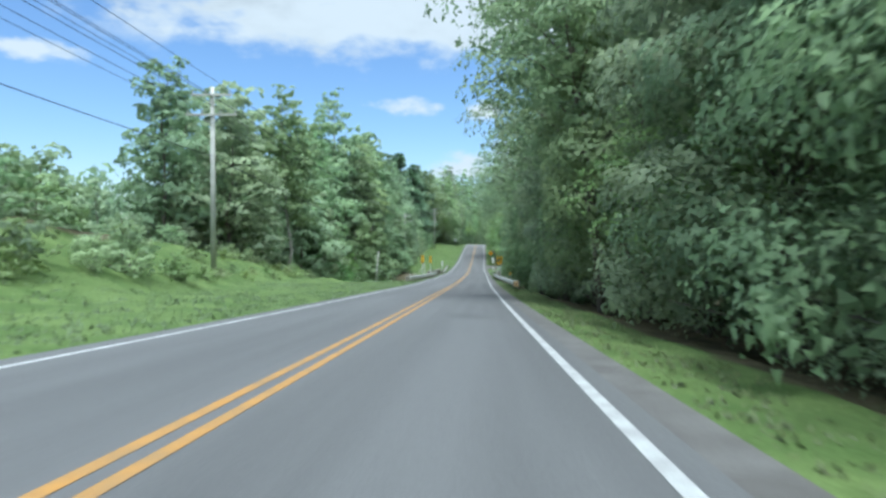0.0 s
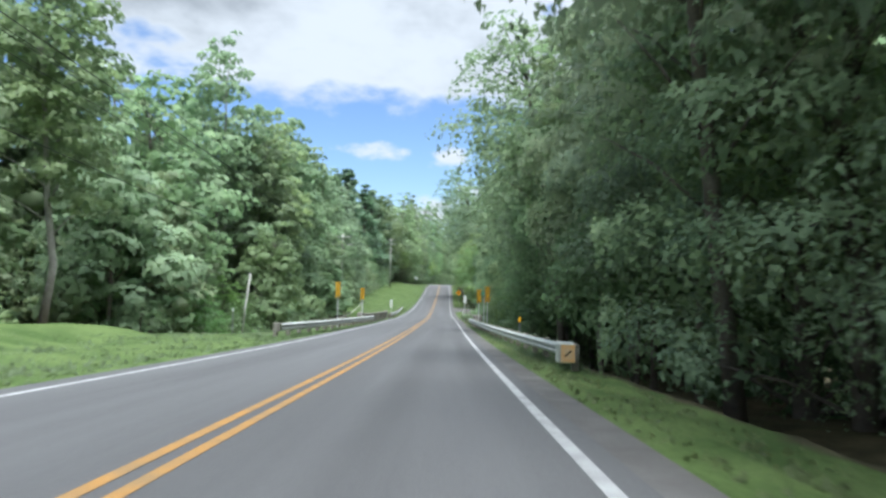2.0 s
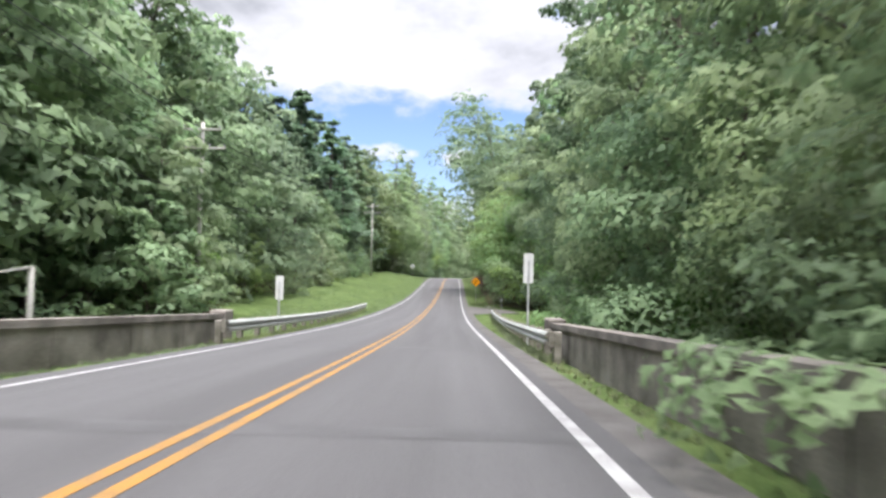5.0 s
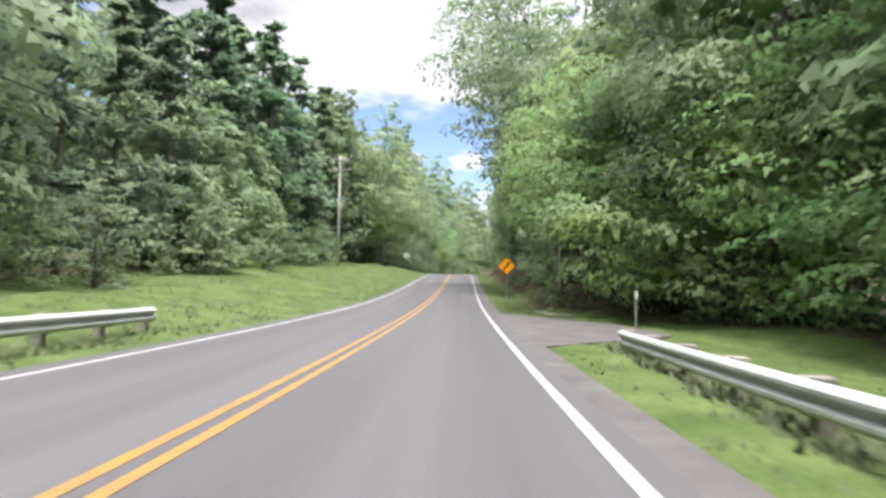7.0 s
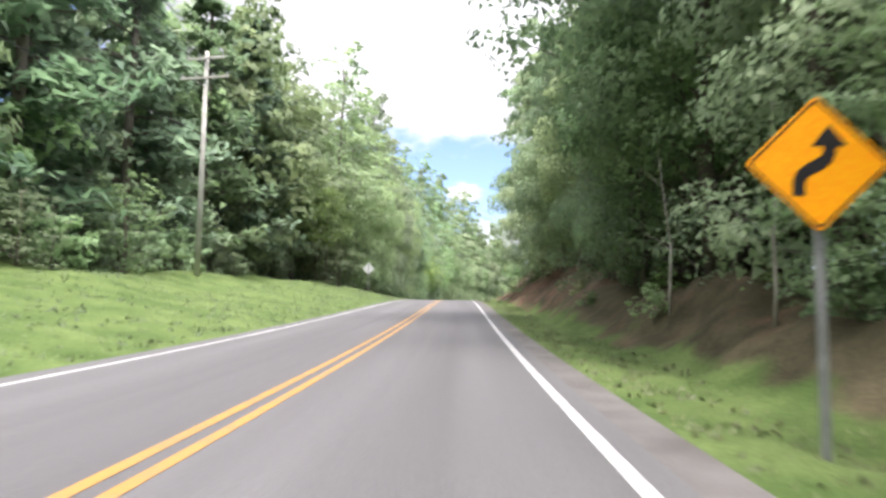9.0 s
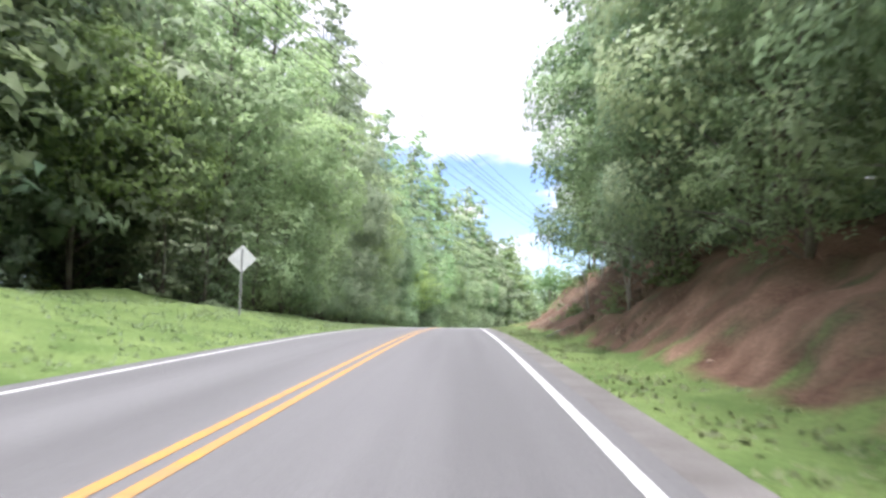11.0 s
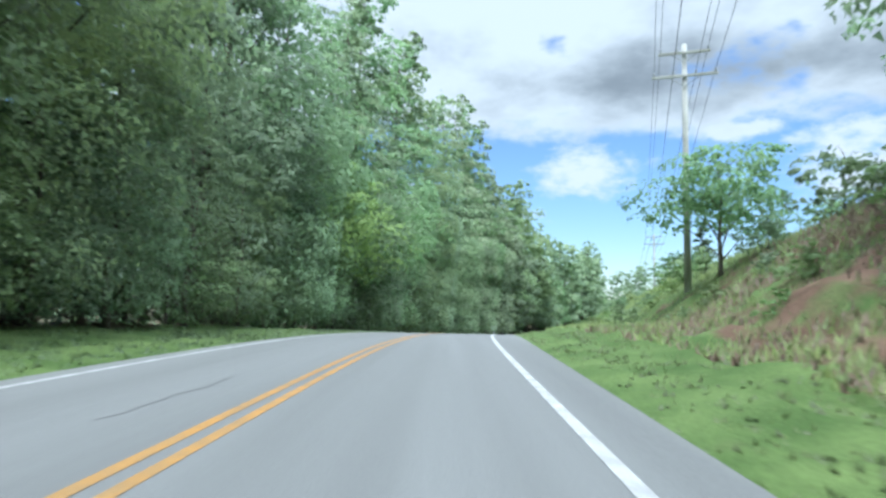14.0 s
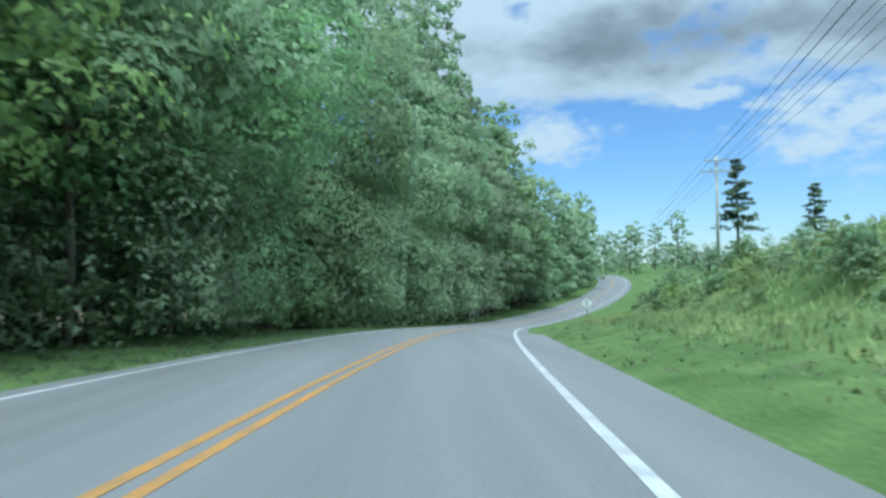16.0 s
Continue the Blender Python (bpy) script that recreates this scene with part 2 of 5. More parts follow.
WEEDS = leaf_mat("weeds", (0.085, 0.14, 0.045), (0.23, 0.31, 0.105), 0.4)
GRASS_BLADE = leaf_mat("grass_blades", (0.068, 0.11, 0.03), (0.128, 0.175, 0.055), 0.35)


def ground_material():
    """Mown grass by the road, leaf litter under the woods, bare red clay on the cut bank: blended by a painted-in soil map on the sheet."""
    m = bpy.data.materials.new("ground_soil")
    m.use_nodes = True
    nt = m.node_tree
    N, L = nt.nodes.new, nt.links.new
    b = nt.nodes["Principled BSDF"]
    b.inputs["Roughness"].default_value, b.inputs["Specular IOR Level"].default_value = 0.95, 0.1
    geo = N("ShaderNodeNewGeometry")

    def noisy(scale, a, c, detail=6.0):
        n, r = N("ShaderNodeTexNoise"), N("ShaderNodeValToRGB")
        n.inputs["Scale"].default_value, n.inputs["Detail"].default_value = scale, detail
        L(geo.outputs["Position"], n.inputs["Vector"])
        r.color_ramp.elements[0].position, r.color_ramp.elements[1].position = 0.34, 0.66
        r.color_ramp.elements[0].color, r.color_ramp.elements[1].color = (*a, 1), (*c, 1)
        L(n.outputs["Fac"], r.inputs[0])
        return r.outputs[0], n.outputs["Fac"]

    grass, _ = noisy(0.7, (0.057, 0.092, 0.026), (0.106, 0.148, 0.048))
    litter, _ = noisy(1.1, (0.05, 0.045, 0.025), (0.1, 0.085, 0.05))
    clay, _ = noisy(0.9, (0.08, 0.047, 0.031), (0.175, 0.112, 0.077))
    fine, height = noisy(14.0, (0.72, 0.72, 0.72), (1.15, 1.15, 1.15))
    _, edge = noisy(0.8, (0, 0, 0), (1, 1, 1))
    last = grass
    for key, colour in (("litter", litter), ("clay", clay)):
        at, mr, mx, add = N("ShaderNodeAttribute"), N("ShaderNodeMapRange"), N("ShaderNodeMix"), N("ShaderNodeMath")
        at.attribute_name = key
        add.operation = "ADD"
        L(at.outputs["Fac"], add.inputs[0]); L(edge, add.inputs[1])
        mr.inputs["From Min"].default_value, mr.inputs["From Max"].default_value = 0.9, 1.12
        L(add.outputs[0], mr.inputs["Value"])
        mx.data_type = "RGBA"
        L(mr.outputs["Result"], mx.inputs[0]); L(last, mx.inputs[6]); L(colour, mx.inputs[7])
        last = mx.outputs[2]
    g = N("ShaderNodeMix"); g.data_type, g.blend_type = "RGBA", "MULTIPLY"
    g.inputs[0].default_value = 0.8
    L(last, g.inputs[6]); L(fine, g.inputs[7]); L(g.outputs[2], b.inputs["Base Color"])
    bp = N("ShaderNodeBump")
    bp.inputs["Strength"].default_value, bp.inputs["Distance"].default_value = 0.6, 0.06
    L(height, bp.inputs["Height"]); L(bp.outputs[0], b.inputs["Normal"])
    return m


GROUND = ground_material()

# ---- the line of the road: y, x and height of the double yellow line ----
LINE = np.array([(-60, -2.0, 2.6), (-20, -2.02, 0.35), (0, -2.06, -1.12), (18, -2.13, -2.42), (35.5, -2.17, -3.61), (53.4, -2.13, -4.8),
                 (72.3, -2.06, -5.92), (91.4, -1.96, -6.93), (111, -1.91, -7.94), (130.5, -1.99, -8.77), (150.3, -1.96, -9.19),
                 (169.7, -1.86, -9.27), (188.5, -1.7, -8.91), (206.7, -1.53, -8.3), (224.7, -1.42, -7.7), (242.5, -1.36, -7.35),
                 (260, -1.16, -7.26), (278.1, -0.91, -7.33), (296.1, 0.07, -7.84), (330, 4.0, -9.7), (366, 13.2, -12.1),
                 (401, 27.5, -12.4), (430, 40.5, -11.1), (461, 51.5, -9.2), (500, 59, -8.0), (560, 61, -9.0)])
LANE_RIGHT, LANE_LEFT = 3.18, 3.44


def spline(xs, ys):
    """A natural cubic through the stations."""
    n, h = len(xs), np.diff(xs)
    a, r = np.zeros((n, n)), np.zeros(n)
    a[0, 0] = a[-1, -1] = 1
    for i in range(1, n - 1):
        a[i, i - 1:i + 2] = h[i - 1], 2 * (h[i - 1] + h[i]), h[i]
        r[i] = 6 * ((ys[i + 1] - ys[i]) / h[i] - (ys[i] - ys[i - 1]) / h[i - 1])
    m = np.linalg.solve(a, r)

    def value(q):
        q = np.clip(np.asarray(q, float), xs[0], xs[-1])
        i = np.clip(np.searchsorted(xs, q, side="right") - 1, 0, n - 2)
        u, v = xs[i + 1] - q, q - xs[i]
        return (m[i] * u**3 + m[i + 1] * v**3) / (6 * h[i]) + (ys[i] / h[i] - m[i] * h[i] / 6) * u + (ys[i + 1] / h[i] - m[i + 1] * h[i] / 6) * v
    return value


road_x, road_z = spline(LINE[:, 0], LINE[:, 1]), spline(LINE[:, 0], LINE[:, 2])


def on_road(y, d):
    """A place d metres to the right of the yellow line, square to the road."""
    y = np.asarray(y, float)
    s = (road_x(y + 0.5) - road_x(y - 0.5))
    k = np.sqrt(1 + s * s)
    return road_x(y) + d / k, y - d * s / k


# cross-sections: y, verge width, verge rise, bank width, bank rise
BANK_LEFT = np.array([(-60, 6, 0.3, 9, 3.2), (20, 6, 0.3, 9, 3.5), (40, 5.5, 0.3, 9, 3.0), (60, 5, 0.0, 8, 0.8), (75, 2.6, -0.15, 6, -1.6), (92, 1.2, -0.2, 6, -3.2),
                      (112, 1.2, -0.2, 6, -3.0), (122, 2.6, -0.1, 6, -0.8), (135, 5, 0.1, 6, 0.2), (150, 6.5, 0.6, 6, 1.0), (180, 9, 1.5, 5, 1.9), (205, 9, 1.75, 4, 2.1),
                      (233, 5, 1.15, 5, 1.7), (260, 4.6, 0.3, 4, 0.6), (300, 3.6, 0.1, 5, 0.1), (380, 3.0, 0.1, 5, 0.3), (560, 4, 0.1, 6, 1.0)])
BANK_RIGHT = np.array([(-60, 1.6, -0.25, 4, -0.7), (40, 1.6, -0.25, 4, -0.9), (60, 1.4, -0.2, 5, -1.8), (92, 1.0, -0.2, 5, -3.2), (112, 1.0, -0.2, 5, -3.0), (122, 1.8, -0.1, 5, -1.0),
                       (136, 5, -0.3, 5, -0.3), (147, 7.5, -0.1, 5, -0.1), (155, 6.5, -0.1, 4, 0.3), (161, 2.4, -0.1, 4, 0.15), (172, 1.7, -0.2, 3, 0.3), (186, 1.6, -0.2, 3, 1.5), (205, 1.5, -0.2, 3.5, 2.2), (222, 1.6, -0.15, 5, 2.8), (245, 1.9, -0.1, 6.5, 3.9),
                       (265, 2.6, 0.1, 8, 5.1), (290, 4.5, 0.5, 8, 4.5), (330, 6, 0.6, 8, 4.2), (366, 6, 0.5, 9, 4.6), (400, 6, 0.3, 12, 4.0), (440, 12, 0.5, 14, 2.0), (560, 14, 0.6, 12, 2.5)])
EDGE_LEFT, EDGE_RIGHT = -LANE_LEFT - 0.5, LANE_RIGHT + 0.75


def edge_right(y):
    """The pavement's right edge; the shoulder widens towards the bend."""
    return LANE_RIGHT + np.interp(y, [262, 288, 440, 470], [0.75, 1.25, 1.25, 0.9])


def land(y, d):
    """Height of the ground at y, d metres beside the yellow line."""
    y, d = np.broadcast_arrays(np.asarray(y, float), np.asarray(d, float))
    out = np.zeros(y.shape)
    for bank, edge, side in ((BANK_LEFT, EDGE_LEFT, -1), (BANK_RIGHT, edge_right(y), 1)):
        off = np.maximum(side * (d - edge), 0)
        vw, vr, bw, br = (np.interp(y, bank[:, 0], bank[:, k]) for k in range(1, 5))
        u = np.clip(off / vw, 0, 1)
        w = np.clip((off - vw) / bw, 0, 1)
        w = w * w * (3 - 2 * w)
        out += vr * u + (br - vr) * w
    far = np.clip((np.abs(d) - 30) / 200, 0, 1)
    out += far * far * 10 + 0.25 * np.clip((np.abs(d) - 6) / 6, 0, 1) * np.sin(y * 0.31 + d * 0.7) * np.sin(d * 0.43 - y * 0.13)
    dip = np.where(np.abs(d - 0.1) < 3.7, -0.12, np.where((d > EDGE_LEFT - 0.2) & (d < edge_right(y) + 0.2), -0.05, 0.0))
    # room for the paved pull-off
    pull = np.interp(y, [145.5, 149, 154, 160.3], [0, 4.0, 3.4, 0])
    dip = np.where((pull > 0) & (d > 3.9), np.minimum(dip, -0.14 * np.clip((4.6 + pull - d) / 1.2, 0, 1)), dip)
    return road_z(y) + out + dip


def ground_at(y, d):
    return Vector((float(road_x(y)) + d, float(y), float(land(y, d))))


# ---- mesh helpers ----
def thing(name, label="", category="", group="", kind="", at=(0, 0, 0), turn=0.0):
    e = new(name)
    e.matrix_world = pose(*at, 0, 0, turn)
    return tagged(e, label, category, group, kind)


def link(name, me, material, parent=None, label=""):
    me.materials.append(material)
    ob = new(name, me)
    if parent:
        ob.parent = parent
    return tagged(ob, label)


def part(name, bm, material, parent=None, label="", smooth=False):
    me = bpy.data.meshes.new(name)
    bm.to_mesh(me)
    bm.free()
    if smooth:
        me.polygons.foreach_set("use_smooth", [True] * len(me.polygons))
    return link(name, me, material, parent, label)


def sheet(name, verts, faces, material, parent=None, label="", smooth=False):
    me = bpy.data.meshes.new(name)
    me.from_pydata([tuple(v) for v in verts], [], faces)
    if smooth:
        me.polygons.foreach_set("use_smooth", [True] * len(me.polygons))
    me.update()
    return link(name, me, material, parent, label)


def box(bm, x0, y0, z0, x1, y1, z1, bevel=0.0):
    r = bmesh.ops.create_cube(bm, size=1.0, matrix=Matrix.LocRotScale(((x0 + x1) / 2, (y0 + y1) / 2, (z0 + z1) / 2), None, (x1 - x0, y1 - y0, z1 - z0)))
    if bevel:
        es = list({e for v in r["verts"] for e in v.link_edges})
        bmesh.ops.bevel(bm, geom=es, offset=bevel, segments=1, affect="EDGES")


def tube(bm, points, radii, sides=8):
    """A tapering tube along points."""
    rings = []
    pts = [Vector(p) for p in points]
    for i, p in enumerate(pts):
        ahead = (pts[min(i + 1, len(pts) - 1)] - pts[max(i - 1, 0)]).normalized()
        a = ahead.orthogonal().normalized() if abs(ahead.z) < 0.99 else Vector((1, 0, 0))
        b = ahead.cross(a).normalized()
        a = b.cross(ahead)
        rings.append([bm.verts.new(p + float(radii[i]) * (a * math.cos(2 * math.pi * k / sides) + b * math.sin(2 * math.pi * k / sides))) for k in range(sides)])
    for r, q in zip(rings, rings[1:]):
        for k in range(sides):
            bm.faces.new((r[k], r[(k + 1) % sides], q[(k + 1) % sides], q[k]))
    bm.faces.new(rings[0][::-1])
    bm.faces.new(rings[-1])


def ribbon(name, ys, d0, d1, lift, material, parent=None, label="", skirt=0.0):
    """A strip of road surface between two offsets."""
    verts, faces = [], []
    for y in ys:
        z = float(road_z(y)) + lift
        for d in (d0, float(d1(y)) if callable(d1) else d1):
            x, yy = on_road(y, d)
            verts.append((float(x), float(yy), z))
    n = len(ys)
    faces = [(2 * i, 2 * i + 1, 2 * i + 3, 2 * i + 2) for i in range(n - 1)]
    if skirt:
        k = len(verts)
        verts += [(x, y, z - skirt) for x, y, z in verts]
        faces += [(2 * i + 2, 2 * i, k + 2 * i, k + 2 * i + 2)[::-1] for i in range(n - 1)]
        faces += [(2 * i + 1, 2 * i + 3, k + 2 * i + 3, k + 2 * i + 1)[::-1] for i in range(n - 1)]
    return sheet(name, verts, faces, material, parent, label)


# ---- ground, road and paint ----
def lattice(rng, u, v):
    """Smooth value noise, about -1 to 1."""
    table = rng.uniform(-1, 1, (64, 64))
    i, j = np.floor(u).astype(int), np.floor(v).astype(int)
    a, b = u - i, v - j
    a, b = a * a * (3 - 2 * a), b * b * (3 - 2 * b)
    at = lambda p, q: table[p % 64, q % 64]
    return (at(i, j) * (1 - a) + at(i + 1, j) * a) * (1 - b) + (at(i, j + 1) * (1 - a) + at(i + 1, j + 1) * a) * b


def build_ground():
    ys = np.concatenate([np.linspace(-600, -60, 12, endpoint=False), np.arange(-60, 142, 2.0), np.arange(142, 320, 0.9), np.arange(320, 480, 2.5), np.linspace(480, 1800, 24)])
    near = np.concatenate([[-26, -23, -20, -18, -16.5, -15], np.arange(-14, -3.7, 0.7), [-3.72, -3.5, 0, 3.6, 3.85], np.arange(4.0, 14.6, 0.38), [15.2, 16.5, 18, 20, 23, 26]])
    ds = np.concatenate([[-2000, -900, -450, -240, -140, -90, -60, -42, -32], near, [32, 42, 60, 90, 140, 240, 450, 900, 2000]])
    Y, D = np.meshgrid(ys, ds, indexing="ij")
    Z = land(Y, D)
    rng = np.random.default_rng(3)
    pull_off = (np.abs(Y - 153) < 10) & (D > 3.5) & (D < 8.6)
    Z += np.where(((D < EDGE_LEFT - 0.6) | (D > edge_right(Y) + 0.6)) & ~pull_off, rng.normal(0, 0.035, Z.shape), 0)
    # the cut bank is gullied
    cut = np.interp(Y, [150, 165, 285, 310], [0, 1, 1, 0]) * np.clip((D - 5.5) / 1.5, 0, 1) * np.clip((15 - D) / 3, 0, 1)
    for size_y, size_d, depth in ((3.5, 1.2, 0.3), (1.2, 2.2, 0.22), (1.4, 0.7, 0.14)):
        Z += cut * depth * lattice(rng, Y / size_y, D / size_d)
    Z += cut * rng.normal(0, 0.035, Z.shape)
    X = road_x(Y) + D
    n, m = Y.shape
    verts = np.stack([X, Y, Z], -1).reshape(-1, 3)
    i = (np.arange(n - 1)[:, None] * m + np.arange(m - 1)[None]).ravel()
    faces = np.stack([i, i + 1, i + m + 1, i + m], -1).tolist()
    ob = tagged(sheet("ground", verts.tolist(), faces, GROUND, smooth=True), "mown grass verges, red clay bank and wooded ground", "ground", kind="structure")
    # soil: litter under the woods, clay on the bank
    lv = np.interp(Y, BANK_LEFT[:, 0], BANK_LEFT[:, 1])
    rv = np.interp(Y, BANK_RIGHT[:, 0], BANK_RIGHT[:, 1])
    woods_left = np.clip((EDGE_LEFT - lv - D - np.interp(Y, [60, 75, 120, 140, 200, 240, 260], [6, 1, 1, 4, 4, 2.5, 0.5])) / 2.0, 0, 1)
    woods_right = np.clip((D - edge_right(Y) - rv) / 1.2, 0, 1) * np.interp(Y, [255, 275], [1, 0])
    litter = np.maximum(woods_left, woods_right) * 0.75 + np.where((D > edge_right(Y)) & (D < edge_right(Y) + 0.4), 0.3, 0)
    clay = np.interp(Y, [148, 165, 195, 216, 262, 300], [0, 0.22, 0.36, 0.58, 0.66, 0.3]) * np.clip((D - edge_right(Y) - rv + 0.1) / 0.7, 0, 1) * np.clip((17 - D) / 3, 0, 1) * (Y < 345)
    for key, val in (("litter", litter), ("clay", clay)):
        at = ob.data.attributes.new(key, "FLOAT", "POINT")
        at.data.foreach_set("value", val.ravel().astype(np.float32))


build_ground()
road_ys = np.arange(-60, 555, 2.0)
SEAM = 247.5   # where the newer surface ends against the older, paler one
for name, ys, face, side_face, label in (("road", np.append(np.arange(-60, SEAM, 2.0), SEAM), ASPHALT, SHOULDER, "worn grey two-lane asphalt road surface"),
                                         ("road", np.append(SEAM, np.arange(249, 555, 2.0)), OLD_ASPHALT, OLD_ASPHALT, "older pale grey cracked asphalt road surface")):
    tagged(ribbon(name, ys, EDGE_LEFT, LANE_RIGHT + 0.3, 0.0, face, skirt=0.2), label, "road", kind="structure")
    tagged(ribbon("shoulder", ys, LANE_RIGHT + 0.3, edge_right, -0.012, side_face, skirt=0.2), "gritty asphalt shoulder beside the lane", "road shoulder", kind="structure")
markings = thing("road_markings", "double yellow centre line and white edge lines painted on asphalt", "road marking", kind="structure")
for name, d, w, material in (("yellow_line", -0.13, 0.12, YELLOW), ("yellow_line", 0.13, 0.12, YELLOW), ("edge_line", LANE_RIGHT, 0.13, WHITE), ("edge_line", -LANE_LEFT, 0.13, WHITE)):
    ribbon(name, road_ys, d - w / 2, d + w / 2, 0.005, material, markings)

# tar patches and filled cracks
for y0, y1, d0, d1 in ((17.0, 18.6, 1.3, 2.5), (97.0, 97.5, -3.3, 3.1), (108.8, 109.2, -3.3, 3.1), (160.0, 160.5, -3.2, 3.0), (163.0, 163.3, -2.8, 2.6)):
    tagged(ribbon("road_patch", np.linspace(y0, y1, 4), d0, d1, 0.003, TAR), "dark tar patch in the asphalt", "road patch", kind="structure")
crack_rng = np.random.default_rng(77)
for y0, d0, n, step in ((262, -2.6, 14, 0.35), (266, -1.2, 10, 0.4), (275, -3.0, 12, 0.5), (283, -1.9, 14, 0.4)):
    verts, d = [], d0
    for k in range(n):
        d += crack_rng.normal(0, 0.06)
        w = 0.008 + 0.008 * crack_rng.random()
        for e in (-w, w):
            x, yy = on_road(y0 + k * step, d + e)
            verts.append((float(x), float(yy), float(road_z(y0 + k * step)) + 0.003))
    tagged(sheet("road_crack", verts, [(2 * k, 2 * k + 1, 2 * k + 3, 2 * k + 2) for k in range(n - 1)], TAR), "thin dark tar-filled crack in the asphalt", "crack", kind="structure")


# ---- plants ----
def leaf_cards(rng, centres, normals, size, length=1.35, droop=0.25):
    """Pointed leaves, one facet each, lying across their normals."""
    n = len(centres)
    nrm = normals / (np.linalg.norm(normals, axis=1)[:, None] + 1e-9)
    t = rng.normal(size=(n, 3))
    t -= (t * nrm).sum(1)[:, None] * nrm
    t /= np.linalg.norm(t, axis=1)[:, None] + 1e-9
    t[:, 2] -= droop
    b = np.cross(nrm, t)
    s = np.broadcast_to(size, n)[:, None] * rng.uniform(0.65, 1.25, n)[:, None]
    v = np.stack([centres - t * s * length * 0.35 - b * s * 0.5, centres + t * s * length * 0.65, centres - t * s * length * 0.35 + b * s * 0.5], 1).reshape(-1, 3)
    return v, np.arange(3 * n).reshape(-1, 3)


def mesh_of(name, v, f, bent=None):
    """A mesh of triangles; bent: for each vertex the way its leaf turns to the light, rounded over the clump that it grows in."""
    me = bpy.data.meshes.new(name)
    me.vertices.add(len(v)); me.vertices.foreach_set("co", v.astype(np.float32).ravel())
    me.loops.add(f.size); me.loops.foreach_set("vertex_index", f.astype(np.int32).ravel())
    me.polygons.add(len(f)); me.polygons.foreach_set("loop_start", np.arange(0, f.size, 3, dtype=np.int32))
    me.update(calc_edges=True)
    if bent is not None:
        me.normals_split_custom_set_from_vertices((bent / (np.linalg.norm(bent, axis=1)[:, None] + 1e-9)).tolist())
    return me


def ball():
    bm = bmesh.new()
    bmesh.ops.create_icosphere(bm, subdivisions=1, radius=1.0)
    bm.verts.ensure_lookup_table()
    out = np.array([v.co for v in bm.verts]), np.array([[v.index for v in f.verts] for f in bm.faces])
    bm.free()
    return out


ICO_V, ICO_F = ball()


